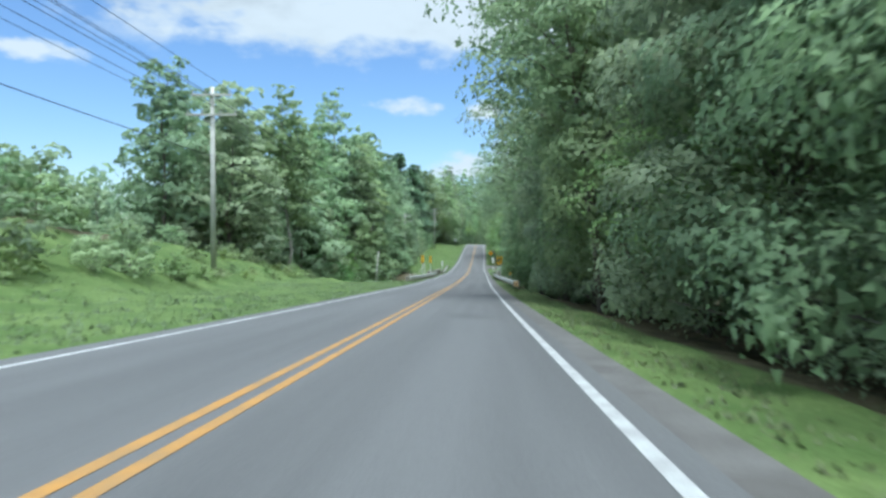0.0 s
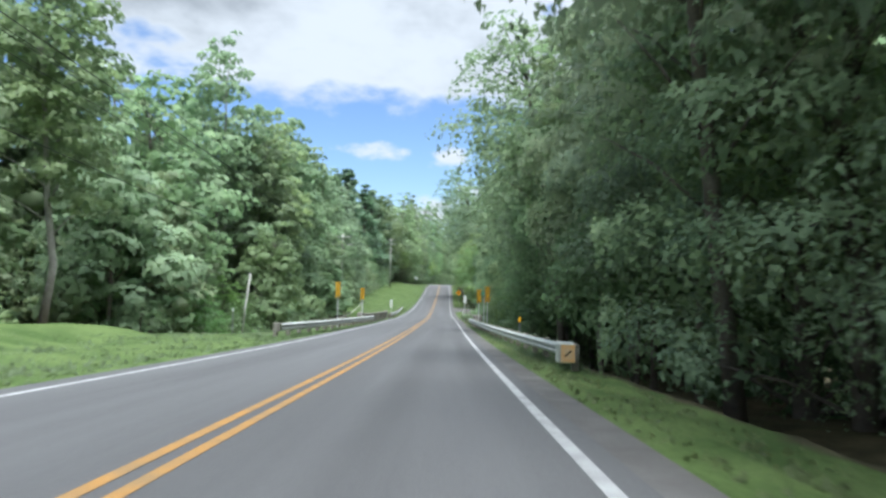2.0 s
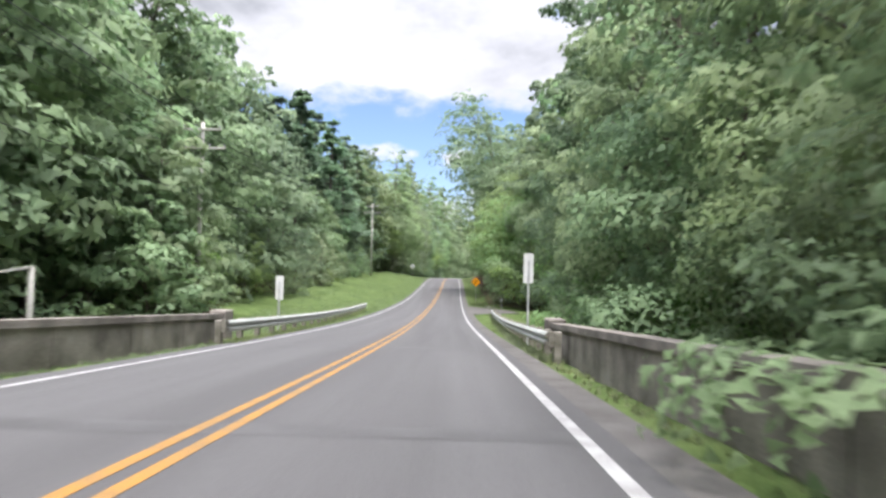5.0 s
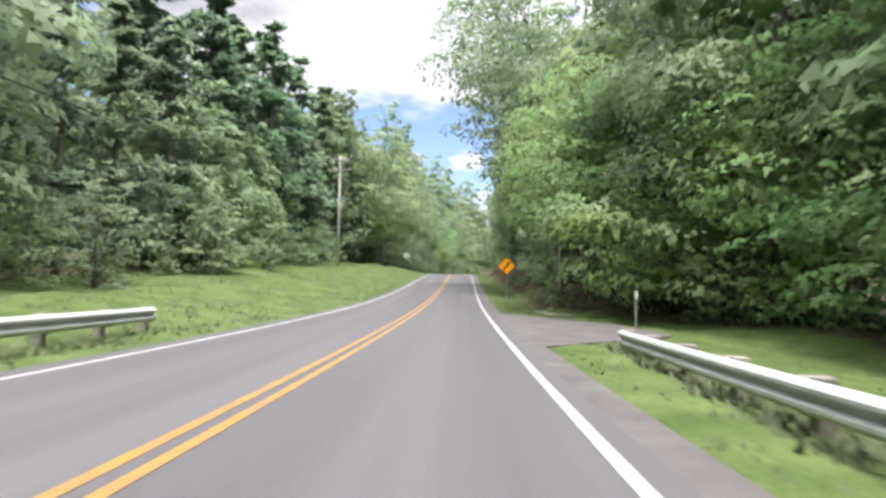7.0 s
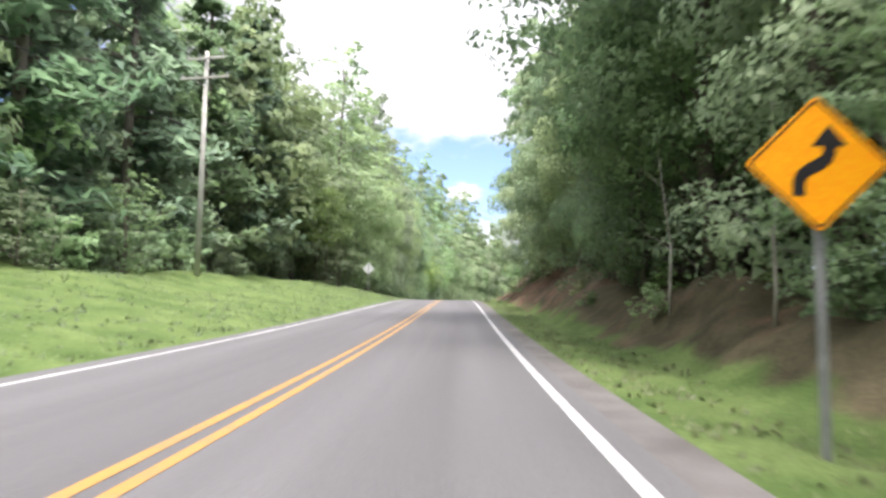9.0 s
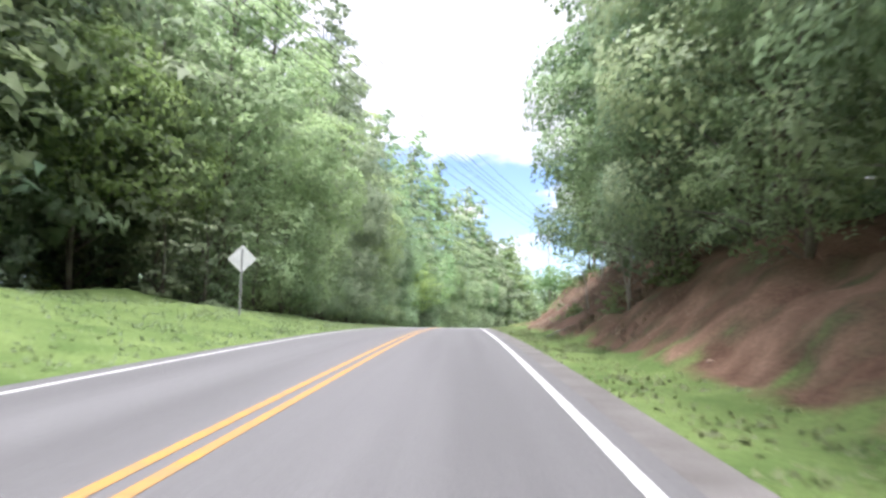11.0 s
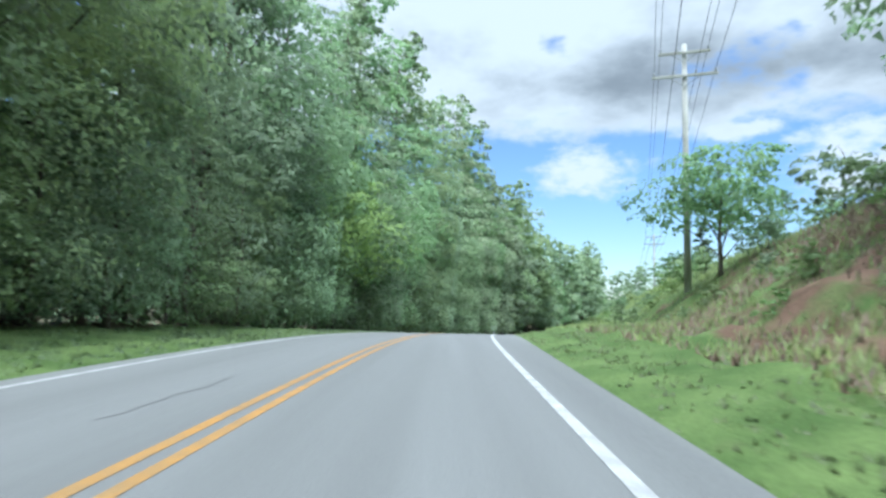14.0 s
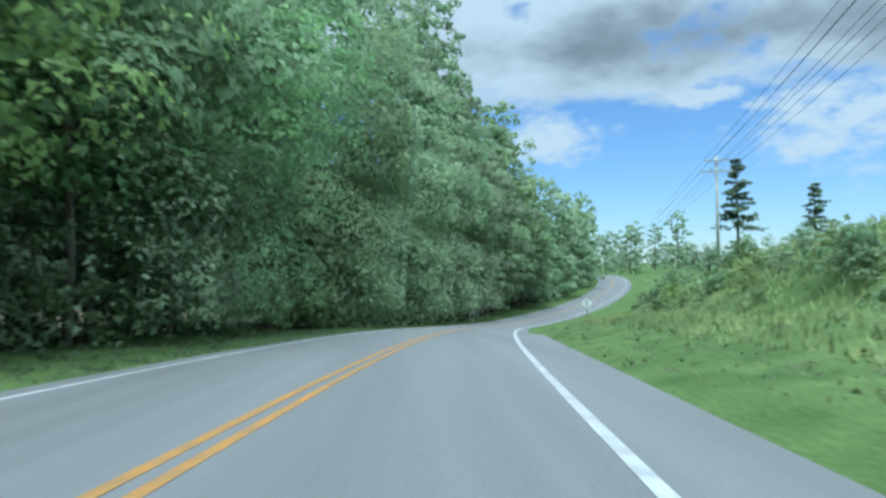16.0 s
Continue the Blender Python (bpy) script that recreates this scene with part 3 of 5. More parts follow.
def broadleaf(name, seed, height, radius, base, lobes, leaves, size, leaf, bark, label, trunk=0.22, lean=0.0, category="tree", face=0.0):
    """A leafy tree or bush: tapered trunk, limbs to each lobe of the crown, leaves thick on the lobes' outsides."""
    rng = np.random.default_rng(seed)
    top = thing(name, label, category)
    bm = bmesh.new()
    wob = rng.normal(0, 0.03 * height / 3, (5, 2))
    hs = np.linspace(0, height * 0.86, 6)
    pts = [(0, 0, -0.4)] + [(float(wob[k, 0] + lean * hs[k + 1]), float(wob[k, 1]), float(hs[k + 1])) for k in range(5)]
    tube(bm, pts, [trunk * 1.25, trunk, trunk * 0.8, trunk * 0.6, trunk * 0.4, trunk * 0.15], 7)
    cs, rs = [], []
    for k in range(lobes):
        u = (k + 0.5) / lobes
        z = base + (height - base) * (u ** 0.85)
        env = radius * (0.45 + 0.75 * math.sin(math.pi * min(1, 0.18 + 0.8 * u)) ** 0.8) * (1 - 0.35 * u)
        if face:
            # light from over the road keeps the lower branches long
            env = radius * (1.08 - 0.66 * u)
        a = k * 2.4 + rng.uniform(-0.5, 0.5)
        r = env * rng.uniform(0.35, 0.85)
        size_k = env * rng.uniform(0.34, 0.58)
        c = np.array([math.cos(a) * r + lean * z, math.sin(a) * r, z - size_k * 0.35])
        if face:
            c[0] = max(c[0], size_k * 0.9 - radius * np.interp(z, [3.0, 9.0], [0.9, 1.0]))
        cs.append(c); rs.append(np.array([size_k * 1.1, size_k * 1.1, size_k * rng.uniform(0.62, 0.9)]))
        z0 = max(0.2, min(height * 0.8, c[2] - env * 0.5))
        start = np.array([np.interp(z0, [p[2] for p in pts], [p[0] for p in pts]), np.interp(z0, [p[2] for p in pts], [p[1] for p in pts]), z0])
        mid = (start + c) / 2 + [0, 0, 0.25]
        w = trunk * 0.3 * (1 - 0.5 * u) + 0.012
        tube(bm, [start, mid, c], [w, w * 0.6, w * 0.15], 3)
    part("trunk", bm, bark, top, smooth=True)
    weight = np.array([r[0] ** 2 for r in rs])
    weight *= np.array([1.0 + face * (1.2 if c[0] < -0.5 else -0.6 if c[0] > 1.0 else 0.0) for c in cs])
    if face:
        weight *= np.array([2.0 if c[2] < 9.0 else 0.8 for c in cs])
    weight /= weight.sum()
    # clumps: flattened tufts of leaves on the outside of each lobe, layered one over another, with dark gaps between
    per = 20 if size < 0.23 else 14
    tufts = leaves // per
    pick = rng.choice(lobes, tufts, p=weight)
    way = rng.normal(size=(tufts, 3))
    way /= np.linalg.norm(way, axis=1)[:, None]
    way[:, 2] = np.where(way[:, 2] < -0.12, -way[:, 2], way[:, 2])
    # a tree at the wood's edge is leafiest towards the light over the road
    way[:, 0] = np.where((way[:, 0] > 0.15) & (rng.random(tufts) < face), -way[:, 0], way[:, 0])
    shell = 0.72 + 0.33 * rng.random(tufts) ** 0.6
    hub = np.array(cs)[pick] + way * np.array(rs)[pick] * shell[:, None]
    leaf_size = size * np.where(face > 0, np.interp(hub[:, 2], [2.0, 7.0, 15.0, 24.0], [0.72, 1.0, 1.7, 2.1]), 1.0)
    reach = np.maximum(np.array(rs)[pick][:, 0] * 0.3 * rng.uniform(0.7, 1.4, tufts), leaf_size * 1.6)
    d = rng.normal(size=(tufts, per, 3))
    d /= np.linalg.norm(d, axis=2)[..., None]
    d += 0.65 * way[:, None] + [0, 0, 0.3]
    d /= np.linalg.norm(d, axis=2)[..., None] + 1e-9
    c = hub[:, None] + d * reach[:, None, None] * [1.1, 1.1, 0.55] * (0.7 + 0.3 * rng.random((tufts, per)) ** 0.5)[..., None]
    bent = 0.55 * d + 0.5 * way[:, None] + [0, 0, 0.2]
    nrm = bent + rng.normal(0, 0.3, (tufts, per, 3))
    bent = bent + rng.normal(0, 0.1, bent.shape)
    c, nrm, bent = c.reshape(-1, 3), nrm.reshape(-1, 3), bent.reshape(-1, 3)
    if face:
        # traffic and mowers keep the low branches off the road
        limit = radius * np.interp(c[:, 2], [3.0, 9.0], [0.88, 1.0])
        c[:, 0] = np.where(c[:, 0] < -limit, np.minimum(-2 * limit - c[:, 0], 1.0), c[:, 0])
    v, f = leaf_cards(rng, c, nrm, np.repeat(leaf_size, per))
    bent = np.repeat(bent, 3, axis=0)
    vs, fs, bs = [v], [f], [bent]
    start = len(v)
    if size >= 0.4:
        # seen from afar: the thick inside of each lobe, a lumpy mass well under the outer leaves
        for c, r in zip(cs, rs):
            lump = ICO_V * (0.42 * rng.uniform(0.6, 1.15, len(ICO_V)))[:, None]
            vs.append(c + lump * r); fs.append(ICO_F + start); bs.append(ICO_V + rng.normal(0, 0.3, ICO_V.shape))
            start += len(ICO_V)
    else:
        # seen from nearby: shaded leaves fill the inside
        fill = max(60, leaves // 8)
        pick = rng.choice(lobes, fill, p=weight)
        way = rng.normal(size=(fill, 3))
        way /= np.linalg.norm(way, axis=1)[:, None]
        inner = np.array(cs)[pick] + way * np.array(rs)[pick] * rng.uniform(0.3, 0.6, fill)[:, None]
        v2, f2 = leaf_cards(rng, inner, way + rng.normal(0, 0.3, (fill, 3)), size * 1.4, 1.2)
        vs.append(v2); fs.append(f2 + start); bs.append(np.repeat(way, 3, axis=0))
    v, f, bent = np.concatenate(vs), np.concatenate(fs), np.concatenate(bs)
    v[:, 2] = np.maximum(v[:, 2], 0.03)
    link("crown", mesh_of("crown", v, f, bent), leaf, top)
    return top


def conifer(name, seed, height, radius, base, whorls, size, per, label, trunk=0.2, spread=1.0, bark=None):
    """A pine or cedar: straight trunk, tiers of branches with needle sprays drooping from them."""
    rng = np.random.default_rng(seed)
    top = thing(name, label, "tree")
    bm = bmesh.new()
    tube(bm, [(0, 0, -0.4), (0.05, 0, height * 0.4), (0, 0.08, height * 0.75), (0, 0, height)], [trunk * 1.2, trunk, trunk * 0.6, 0.02], 7)
    cs, ns, bs = [], [], []
    for k in range(whorls):
        u = (k + rng.uniform(0, 0.6)) / whorls
        z = base + (height - base) * u
        reach = radius * (1 - u) ** spread * rng.uniform(0.75, 1.1) + 0.3
        for j in range(rng.integers(3, 6)):
            a = rng.uniform(0, 2 * math.pi)
            if rng.random() < 0.12:
                continue
            r = reach * rng.uniform(0.6, 1.1)
            tip = np.array([math.cos(a) * r, math.sin(a) * r, z + r * rng.uniform(-0.2, 0.25)])
            tube(bm, [(0, 0, z), (tip[0] * 0.5, tip[1] * 0.5, z + r * 0.06), tip], [0.06, 0.04, 0.012], 4)
            q = rng.random(per) ** 0.55
            c = np.array([0, 0, z]) * (1 - q[:, None]) + tip * q[:, None] + rng.normal(0, 0.16 + 0.07 * r, (per, 3)) * [1, 1, 0.45]
            cs.append(c); ns.append(rng.normal(0, 0.5, (per, 3)) + [0, 0, 1.0])
            bs.append(rng.normal(0, 0.12, (per, 3)) + [0.6 * math.cos(a), 0.6 * math.sin(a), 0.6])
    part("trunk", bm, bark or BARK, top, smooth=True)
    v, f = leaf_cards(rng, np.concatenate(cs), np.concatenate(ns), size, 2.4, 0.2)
    link("crown", mesh_of("crown", v, f, np.repeat(np.concatenate(bs), 3, axis=0)), NEEDLES, top)
    return top


GREEN = "broad-leaved tree in full dark green summer leaf"
KINDS = {
    "edge": broadleaf("tree", 21, 21, 5.2, 0.8, 38, 14000, 0.14, BROADLEAF, BARK, GREEN + " close beside the road", 0.24, face=0.7),
    "edge_c": broadleaf("tree", 26, 22, 5.0, 4.6, 28, 10000, 0.14, BROADLEAF, BARK, GREEN + " with bare trunk below", 0.13, face=0.7),
    "edge_b": broadleaf("tree", 22, 24, 4.8, 1.5, 38, 14000, 0.14, BROADLEAF, BARK, GREEN + " close beside the road", 0.24, face=0.7),
    "edge_tall": broadleaf("tree", 27, 29, 6.4, 0.8, 46, 17000, 0.14, BROADLEAF, BARK, "tall broad-leaved tree in dark green leaf down to the ground", 0.28, face=0.7),
    "leaner": broadleaf("tree", 23, 23, 5.0, 7.0, 28, 10000, 0.2, BROADLEAF, BARK, "tall leafy tree leaning out over the road", 0.24, -0.16),
    "edge_mid": broadleaf("tree", 24, 10, 3.2, 0.4, 24, 7500, 0.1, BROADLEAF, BARK, "leafy young tree, branches to the ground", 0.12, face=0.6),
    "oak": broadleaf("tree", 1, 22, 5.6, 1.0, 32, 7000, 0.38, BROADLEAF, BARK, GREEN + " beside the road", 0.26),
    "oak_b": broadleaf("tree", 2, 24, 5.0, 1.6, 32, 7000, 0.38, BROADLEAF, BARK, GREEN + " at the wood's edge", 0.25, 0.02),
    "poplar": broadleaf("tree", 3, 27, 4.2, 8.5, 28, 6400, 0.34, BROADLEAF, PALE_BARK, "tall slender broad-leaved tree with a bare pale trunk", 0.24),
    "mid": broadleaf("tree", 4, 13, 3.8, 0.6, 22, 3900, 0.34, BROADLEAF, BARK, "middling leafy tree, branches to the ground", 0.15),
    "young": broadleaf("tree", 5, 8, 2.9, 0.3, 20, 5600, 0.125, BRIGHT_LEAF, BARK, "young bright green leafy tree", 0.09),
    "behind": broadleaf("tree", 25, 23, 5.3, 1.0, 24, 2600, 0.46, BROADLEAF, BARK, GREEN + " behind the first row", 0.24),
    "back": broadleaf("tree", 6, 24, 5.5, 2.0, 20, 1000, 0.8, BROADLEAF, BARK, GREEN + " deep in the wood", 0.25),
    "back_b": broadleaf("tree", 7, 20, 5.2, 1.4, 18, 900, 0.8, BROADLEAF, PALE_BARK, GREEN + " deep in the wood", 0.22),
    "pine": conifer("pine_tree", 8, 26, 4.6, 11, 17, 0.38, 70, "tall pine with a bare trunk and ragged crown", 0.24, 0.6),
    "cedar": conifer("pine_tree", 9, 17, 4.2, 1.2, 22, 0.24, 60, "dense young pine with drooping tiers of branches", 0.18, 0.8),
    "open": broadleaf("tree", 31, 12, 3.5, 4.0, 18, 4200, 0.2, BROADLEAF, BARK, "leafy tree with bare lower trunk on the bank", 0.16),
    "spreading": broadleaf("tree", 32, 5.6, 3.0, 2.6, 15, 4200, 0.14, BROADLEAF, BARK, "low spreading tree with flat leafy layers", 0.09),
    "bright": broadleaf("tree", 33, 11, 4.2, 3.6, 28, 9000, 0.15, BRIGHT_LEAF, BARK, "bright yellow-green leafy tree with bare lower trunk", 0.1, -0.05),
    "shrub": broadleaf("shrub", 10, 3.0, 1.9, 0.1, 13, 900, 0.17, BROADLEAF, BARK, "dense green shrub on the ground", 0.04, 0, "shrub"),
    "weed": broadleaf("shrub", 11, 2.2, 1.8, 0.05, 13, 850, 0.15, WEEDS, BARK, "rank light green bush of weeds and brambles", 0.025, 0, "shrub"),
    "vine": broadleaf("shrub", 12, 6.0, 2.4, 0.1, 18, 2600, 0.115, BROADLEAF, BARK, "tall bush hung with vines at the wood's edge", 0.08, 0, "shrub"),
}
USED = {}
DEEP = []   # trees deep in the woods, told apart by nobody


def plant(kind, y, d, scale, turn, sink=0.1, group="", stretch=1.0):
    p = ground_at(y, d) - Vector((0, 0, sink))
    src = KINDS[kind]
    m = Matrix.Translation(p) @ pose(0, 0, 0, 0, 0, turn) @ Matrix.Diagonal((scale, scale, scale * stretch, 1))
    if kind.startswith("back"):
        DEEP.append((kind, m))
        return None
    if kind not in USED:
        USED[kind] = src
        src.matrix_basis = m
        ob = src
    else:
        ob = copy_thing(src, Matrix())
        ob.matrix_basis = m
    return tagged(ob, group=group) if group else ob


def band(seed, y0, y1, d0, d1, step, kinds, lo=0.85, hi=1.2, jitter=0.5, group=""):
    """A strip of plants: one every step metres, somewhere between the two offsets."""
    rng = np.random.default_rng(seed)
    y = y0 + step * 0.5
    while y < y1:
        kind, turn = kinds[rng.integers(len(kinds))], rng.uniform(0, 360)
        if kind.startswith("edge"):
            turn = (0 if d0 > 0 else 180) + (turn - 180) * 0.09
        plant(kind, y + rng.uniform(-jitter, jitter) * step, rng.uniform(d0, d1), rng.uniform(lo, hi), turn, group=group,
              stretch=rng.uniform(0.9, 1.12))
        y += step


W = "roadside woods"
band(169, 150, 250, -37, -31, 4.5, ["back", "back_b"], 0.9, 1.1, group=W)
# right side, from the start to the creek
# never in view behind the start: added for the shade they cast
band(160, -26, 2, 13.0, 15.0, 6.0, ["back", "back_b"], 0.9, 1.1, group=W)
band(101, 2, 38, 9.0, 10.2, 7.2, ["edge", "edge_b"], 0.9, 1.15, group=W)
band(111, 38, 56, 11.0, 12.0, 6.0, ["edge", "edge_b"], 0.95, 1.15, group=W)
band(104, 55, 86, 10.8, 12.0, 5.4, ["edge_c"], 0.9, 1.15, group=W)
band(102, 4, 34, 8.6, 9.7, 5.0, ["edge_mid", "edge_mid", "vine"], 0.65, 0.9, group=W)
band(150, 10, 150, 13, 14.5, 11.0, ["shrub", "vine"], 0.9, 1.2, group=W)
band(151, 74, 330, -25, -22, 9.0, ["vine", "shrub"], 1.0, 1.4, group=W)
band(103, 4, 150, 14.0, 17.0, 6.0, ["behind"], 0.9, 1.2, group=W)
band(161, 10, 150, 20, 23, 5.5, ["back", "back_b"], 0.9, 1.1, group=W)
band(162, 150, 250, 20, 23, 5.5, ["back", "back_b"], 0.9, 1.1, group=W)
band(105, 84, 127, 10, 12, 6.0, ["edge", "edge_b"], 0.85, 1.1, group=W)
plant("young", 80, 9.8, 1.1, 130, group=W)
plant("bright", 76, 9.6, 0.8, 55, group=W)
for y, d, s in ((167, 9.4, 1.1), (162, 10.2, 1.15), (169, 10.8, 1.5)):
    plant("bright", y, d, s, y * 5, group=W)
plant("young", 97, 7.0, 0.82, 30, group=W)
for y, d, s in ((152, 13.4, 1.3), (156.5, 12.4, 1.5), (161, 11.6, 1.65)):
    plant("young", y, d, s, y * 7, group=W)
plant("leaner", 194, 8.8, 1.3, 8, group=W)
for y, d, s in ((149, 13.0, 1.25), (143, 12.6, 1.0), (138, 12.0, 1.05), (133, 12.4, 0.9)):
    plant("young", y, d, s, y * 3, group=W)
band(106, 100, 124, 8.8, 10.0, 4.5, ["young", "shrub", "edge_mid"], 0.7, 1.0, group=W)
for y, d, s in ((29.5, 7.8, 0.95), (41, 9.6, 1.0), (51, 9.0, 0.95), (75, 9.4, 0.95), (95, 11.0, 1.0), (183, 10.0, 1.1)):
    plant("leaner", y, d, s, 8, group=W)
for y, d, s in ((21, 9.4, 0.8), (36, 9.6, 0.85), (64, 10.4, 0.85), (78, 10.6, 0.9), (90, 10.4, 0.9)):
    plant("bright", y, d, s, y * 13, group=W)
# right side, along the cut bank
band(163, 154, 178, 12.2, 13.6, 5.2, ["edge_c"], 0.9, 1.1, group=W)
band(107, 178, 242, 9.4, 11.2, 5.8, ["edge", "edge_b"], 0.85, 1.1, group=W)
band(108, 177, 236, 7.8, 8.8, 8.0, ["edge_mid", "vine", "edge_mid"], 0.6, 0.9, group=W)
band(167, 163, 206, 6.9, 8.6, 2.1, ["shrub", "shrub", "weed"], 0.22, 0.42, group="bushes")
band(110, 152, 262, 12, 13.5, 5.0, ["shrub", "vine"], 1.0, 1.3, group=W)
band(109, 150, 243, 15, 18, 7.0, ["behind", "behind", "pine"], 0.9, 1.15, group=W)
# left side, past the bushes and across the creek
band(120, 2, 30, -14.6, -11.6, 1.9, ["weed", "shrub"], 0.5, 0.9, group="bushes")
band(154, 30, 60, -14.8, -11.4, 1.7, ["weed"], 0.22, 0.45, group="bushes")
band(121, 2, 34, -21, -15.5, 2.0, ["shrub", "weed", "shrub"], 1.0, 1.5, group="bushes")
band(155, 34, 62, -21, -15, 2.0, ["weed", "weed", "shrub"], 0.4, 0.8, group="bushes")
band(122, 58, 74, -29, -21, 4, ["oak", "mid", "oak_b"], 0.7, 0.85, group=W)
band(166, 44, 80, -78, -42, 1.6, ["back", "back_b"], 0.62, 0.76, group=W)
band(152, 63, 86, -31, -24, 2.8, ["behind", "mid"], 0.65, 0.85, group=W)
band(153, 74, 150, -29, -25, 6.0, ["behind"], 0.9, 1.1, group=W)
band(123, 80, 130, -85, -50, 2.0, ["back", "back_b"], 0.6, 0.75, group=W)
plant("poplar", 68.8, -18.4, 0.78, 40, group=W)
band(124, 72, 150, -22, -18, 5.0, ["oak", "poplar", "oak_b", "mid"], 0.85, 1.1, group=W)
band(125, 74, 150, -17, -13.5, 4.0, ["mid", "vine", "young", "shrub"], 0.6, 0.95, group=W)
band(127, 150, 240, -21, -17, 5.0, ["cedar", "cedar", "oak", "mid"], 0.85, 1.15, group=W)
band(128, 150, 245, -28, -23, 6.0, ["pine", "back", "pine", "back_b"], 0.95, 1.15, group=W)
band(129, 150, 240, -16.5, -14, 3.5, ["shrub", "vine", "weed"], 0.6, 1.0, group=W)
for y, d, s in ((190, -21.5, 1.1), (236, -21.0, 1.1)):
    plant("pine", y, d, s, y * 7, group=W)
for y, d, s in ((199, -18.5, 1.5), (208, -18.0, 1.45), (217, -17.0, 1.4), (226, -16.5, 1.35)):
    plant("cedar", y, d, s, y * 3, group=W)
for kind, y, d, s in (("bright", 239.5, -13.4, 1.45), ("bright", 234, -14.6, 1.2), ("edge_tall", 230, -18.0, 0.85), ("vine", 236.5, -11.8, 1.0), ("vine", 239, -10.8, 1.1)):
    plant(kind, y, d, s, 180 if kind == "edge_tall" else y * 9, group=W)
# left side, the long wall of leaves
band(130, 245, 296, -12.6, -11.2, 7.2, ["edge_tall"], 0.9, 1.08, group=W)
band(137, 296, 325, -13.0, -11.6, 7.4, ["edge_tall"], 1.02, 1.16, group=W)
for y, d, s in ((307.5, -8.6, 1.1), (313, -8.4, 1.2), (318.5, -8.6, 1.25)):
    plant("bright", y, d, s, y * 5, group=W)
band(136, 325, 372, -12.0, -10.8, 7.2, ["edge_tall"], 1.18, 1.34, group=W)
band(134, 372, 402, -11.2, -10.0, 5.2, ["oak", "oak_b"], 1.1, 1.3, group=W)
band(131, 242, 330, -10, -8.8, 3.4, ["vine", "edge_mid", "edge_mid", "vine"], 0.7, 1.0, group=W)
band(135, 330, 400, -11.6, -10.6, 4.0, ["vine", "mid", "vine"], 0.7, 0.95, group=W)
band(164, 240, 335, -19, -17, 5.0, ["back", "back_b"], 0.9, 1.1, group=W)
band(165, 74, 150, -35, -30, 4.5, ["back", "back_b"], 0.9, 1.1, group=W)
band(132, 240, 440, -25, -21, 6.0, ["back", "back_b"], 0.95, 1.15, group=W)
band(133, 400, 500, -11, -7.5, 4.5, ["back", "back_b", "mid"], 0.75, 0.92, group=W)
# right side, on the open bank and far beyond
band(168, 236, 258, 18.5, 22, 3.2, ["back", "back_b"], 0.7, 0.85, group=W)
band(140, 268, 376, 13, 17.5, 2.4, ["weed", "weed", "weed", "shrub"], 0.4, 0.75, group="bushes")
band(144, 296, 376, 11, 13.5, 3.2, ["weed"], 0.25, 0.5, group="bushes")
band(141, 244, 262, 14.5, 18, 5.0, ["mid", "oak", "pine"], 0.6, 0.8, group=W)
for y, d, s in ((273, 15.0, 1.0), (276, 17.4, 1.0), (268, 15.4, 1.05), (271, 17.8, 1.1), (264, 15.0, 1.0)):
    plant("open", y, d, s, y * 11, group=W)
plant("spreading", 287, 12.5, 1.0, 20, group=W)
plant("pine", 407, 27.0, 0.82, 10, group="far pines")
plant("pine", 448, 49.0, 0.85, 70, group="far pines")
band(142, 505, 600, -30, 30, 5.0, ["back", "back_b"], 0.6, 0.75, group=W)
band(143, 540, 700, 30, 120, 7.0, ["back", "back_b"], 0.5, 0.65, group=W)
band(145, 224, 300, 7.5, 13, 2.6, ["weed", "weed", "shrub"], 0.2, 0.5, group="bushes")


# ---- woods far from the road, seen only between the trunks and over the tops ----
def far_woods():
    rng = np.random.default_rng(9)
    cs, ns, sz = [], [], []
    for y0, y1, d0, d1, count in ((90, 430, -130, -50, 440), (-60, 60, -150, -90, 110), (-60, 255, 24, 120, 560), (430, 520, -120, -14, 120)):
        for _ in range(count):
            y, d = rng.uniform(y0, y1), rng.uniform(d0, d1)
            base, h, r = ground_at(y, d), rng.uniform(13, 20), rng.uniform(2.6, 4.2)
            n = 60
            way = rng.normal(size=(n, 3)); way /= np.linalg.norm(way, axis=1)[:, None]
            z = rng.random(n) ** 0.8
            wide = r * np.sin(np.pi * np.clip(0.12 + 0.86 * z, 0, 1)) ** 0.6
            c = np.stack([base.x + way[:, 0] * wide, base.y + way[:, 1] * wide, base.z + 0.6 + z * h], -1)
            cs.append(c); ns.append(way + [0, 0, 0.6]); sz.append(np.full(n, 0.95))
    v, f = leaf_cards(rng, np.concatenate(cs), np.concatenate(ns), 0.95, 1.3)
    tagged(link("far_woods", mesh_of("far_woods", v, f), BROADLEAF), "dense green summer woods behind the roadside trees", "woods", kind="stuff")


far_woods()


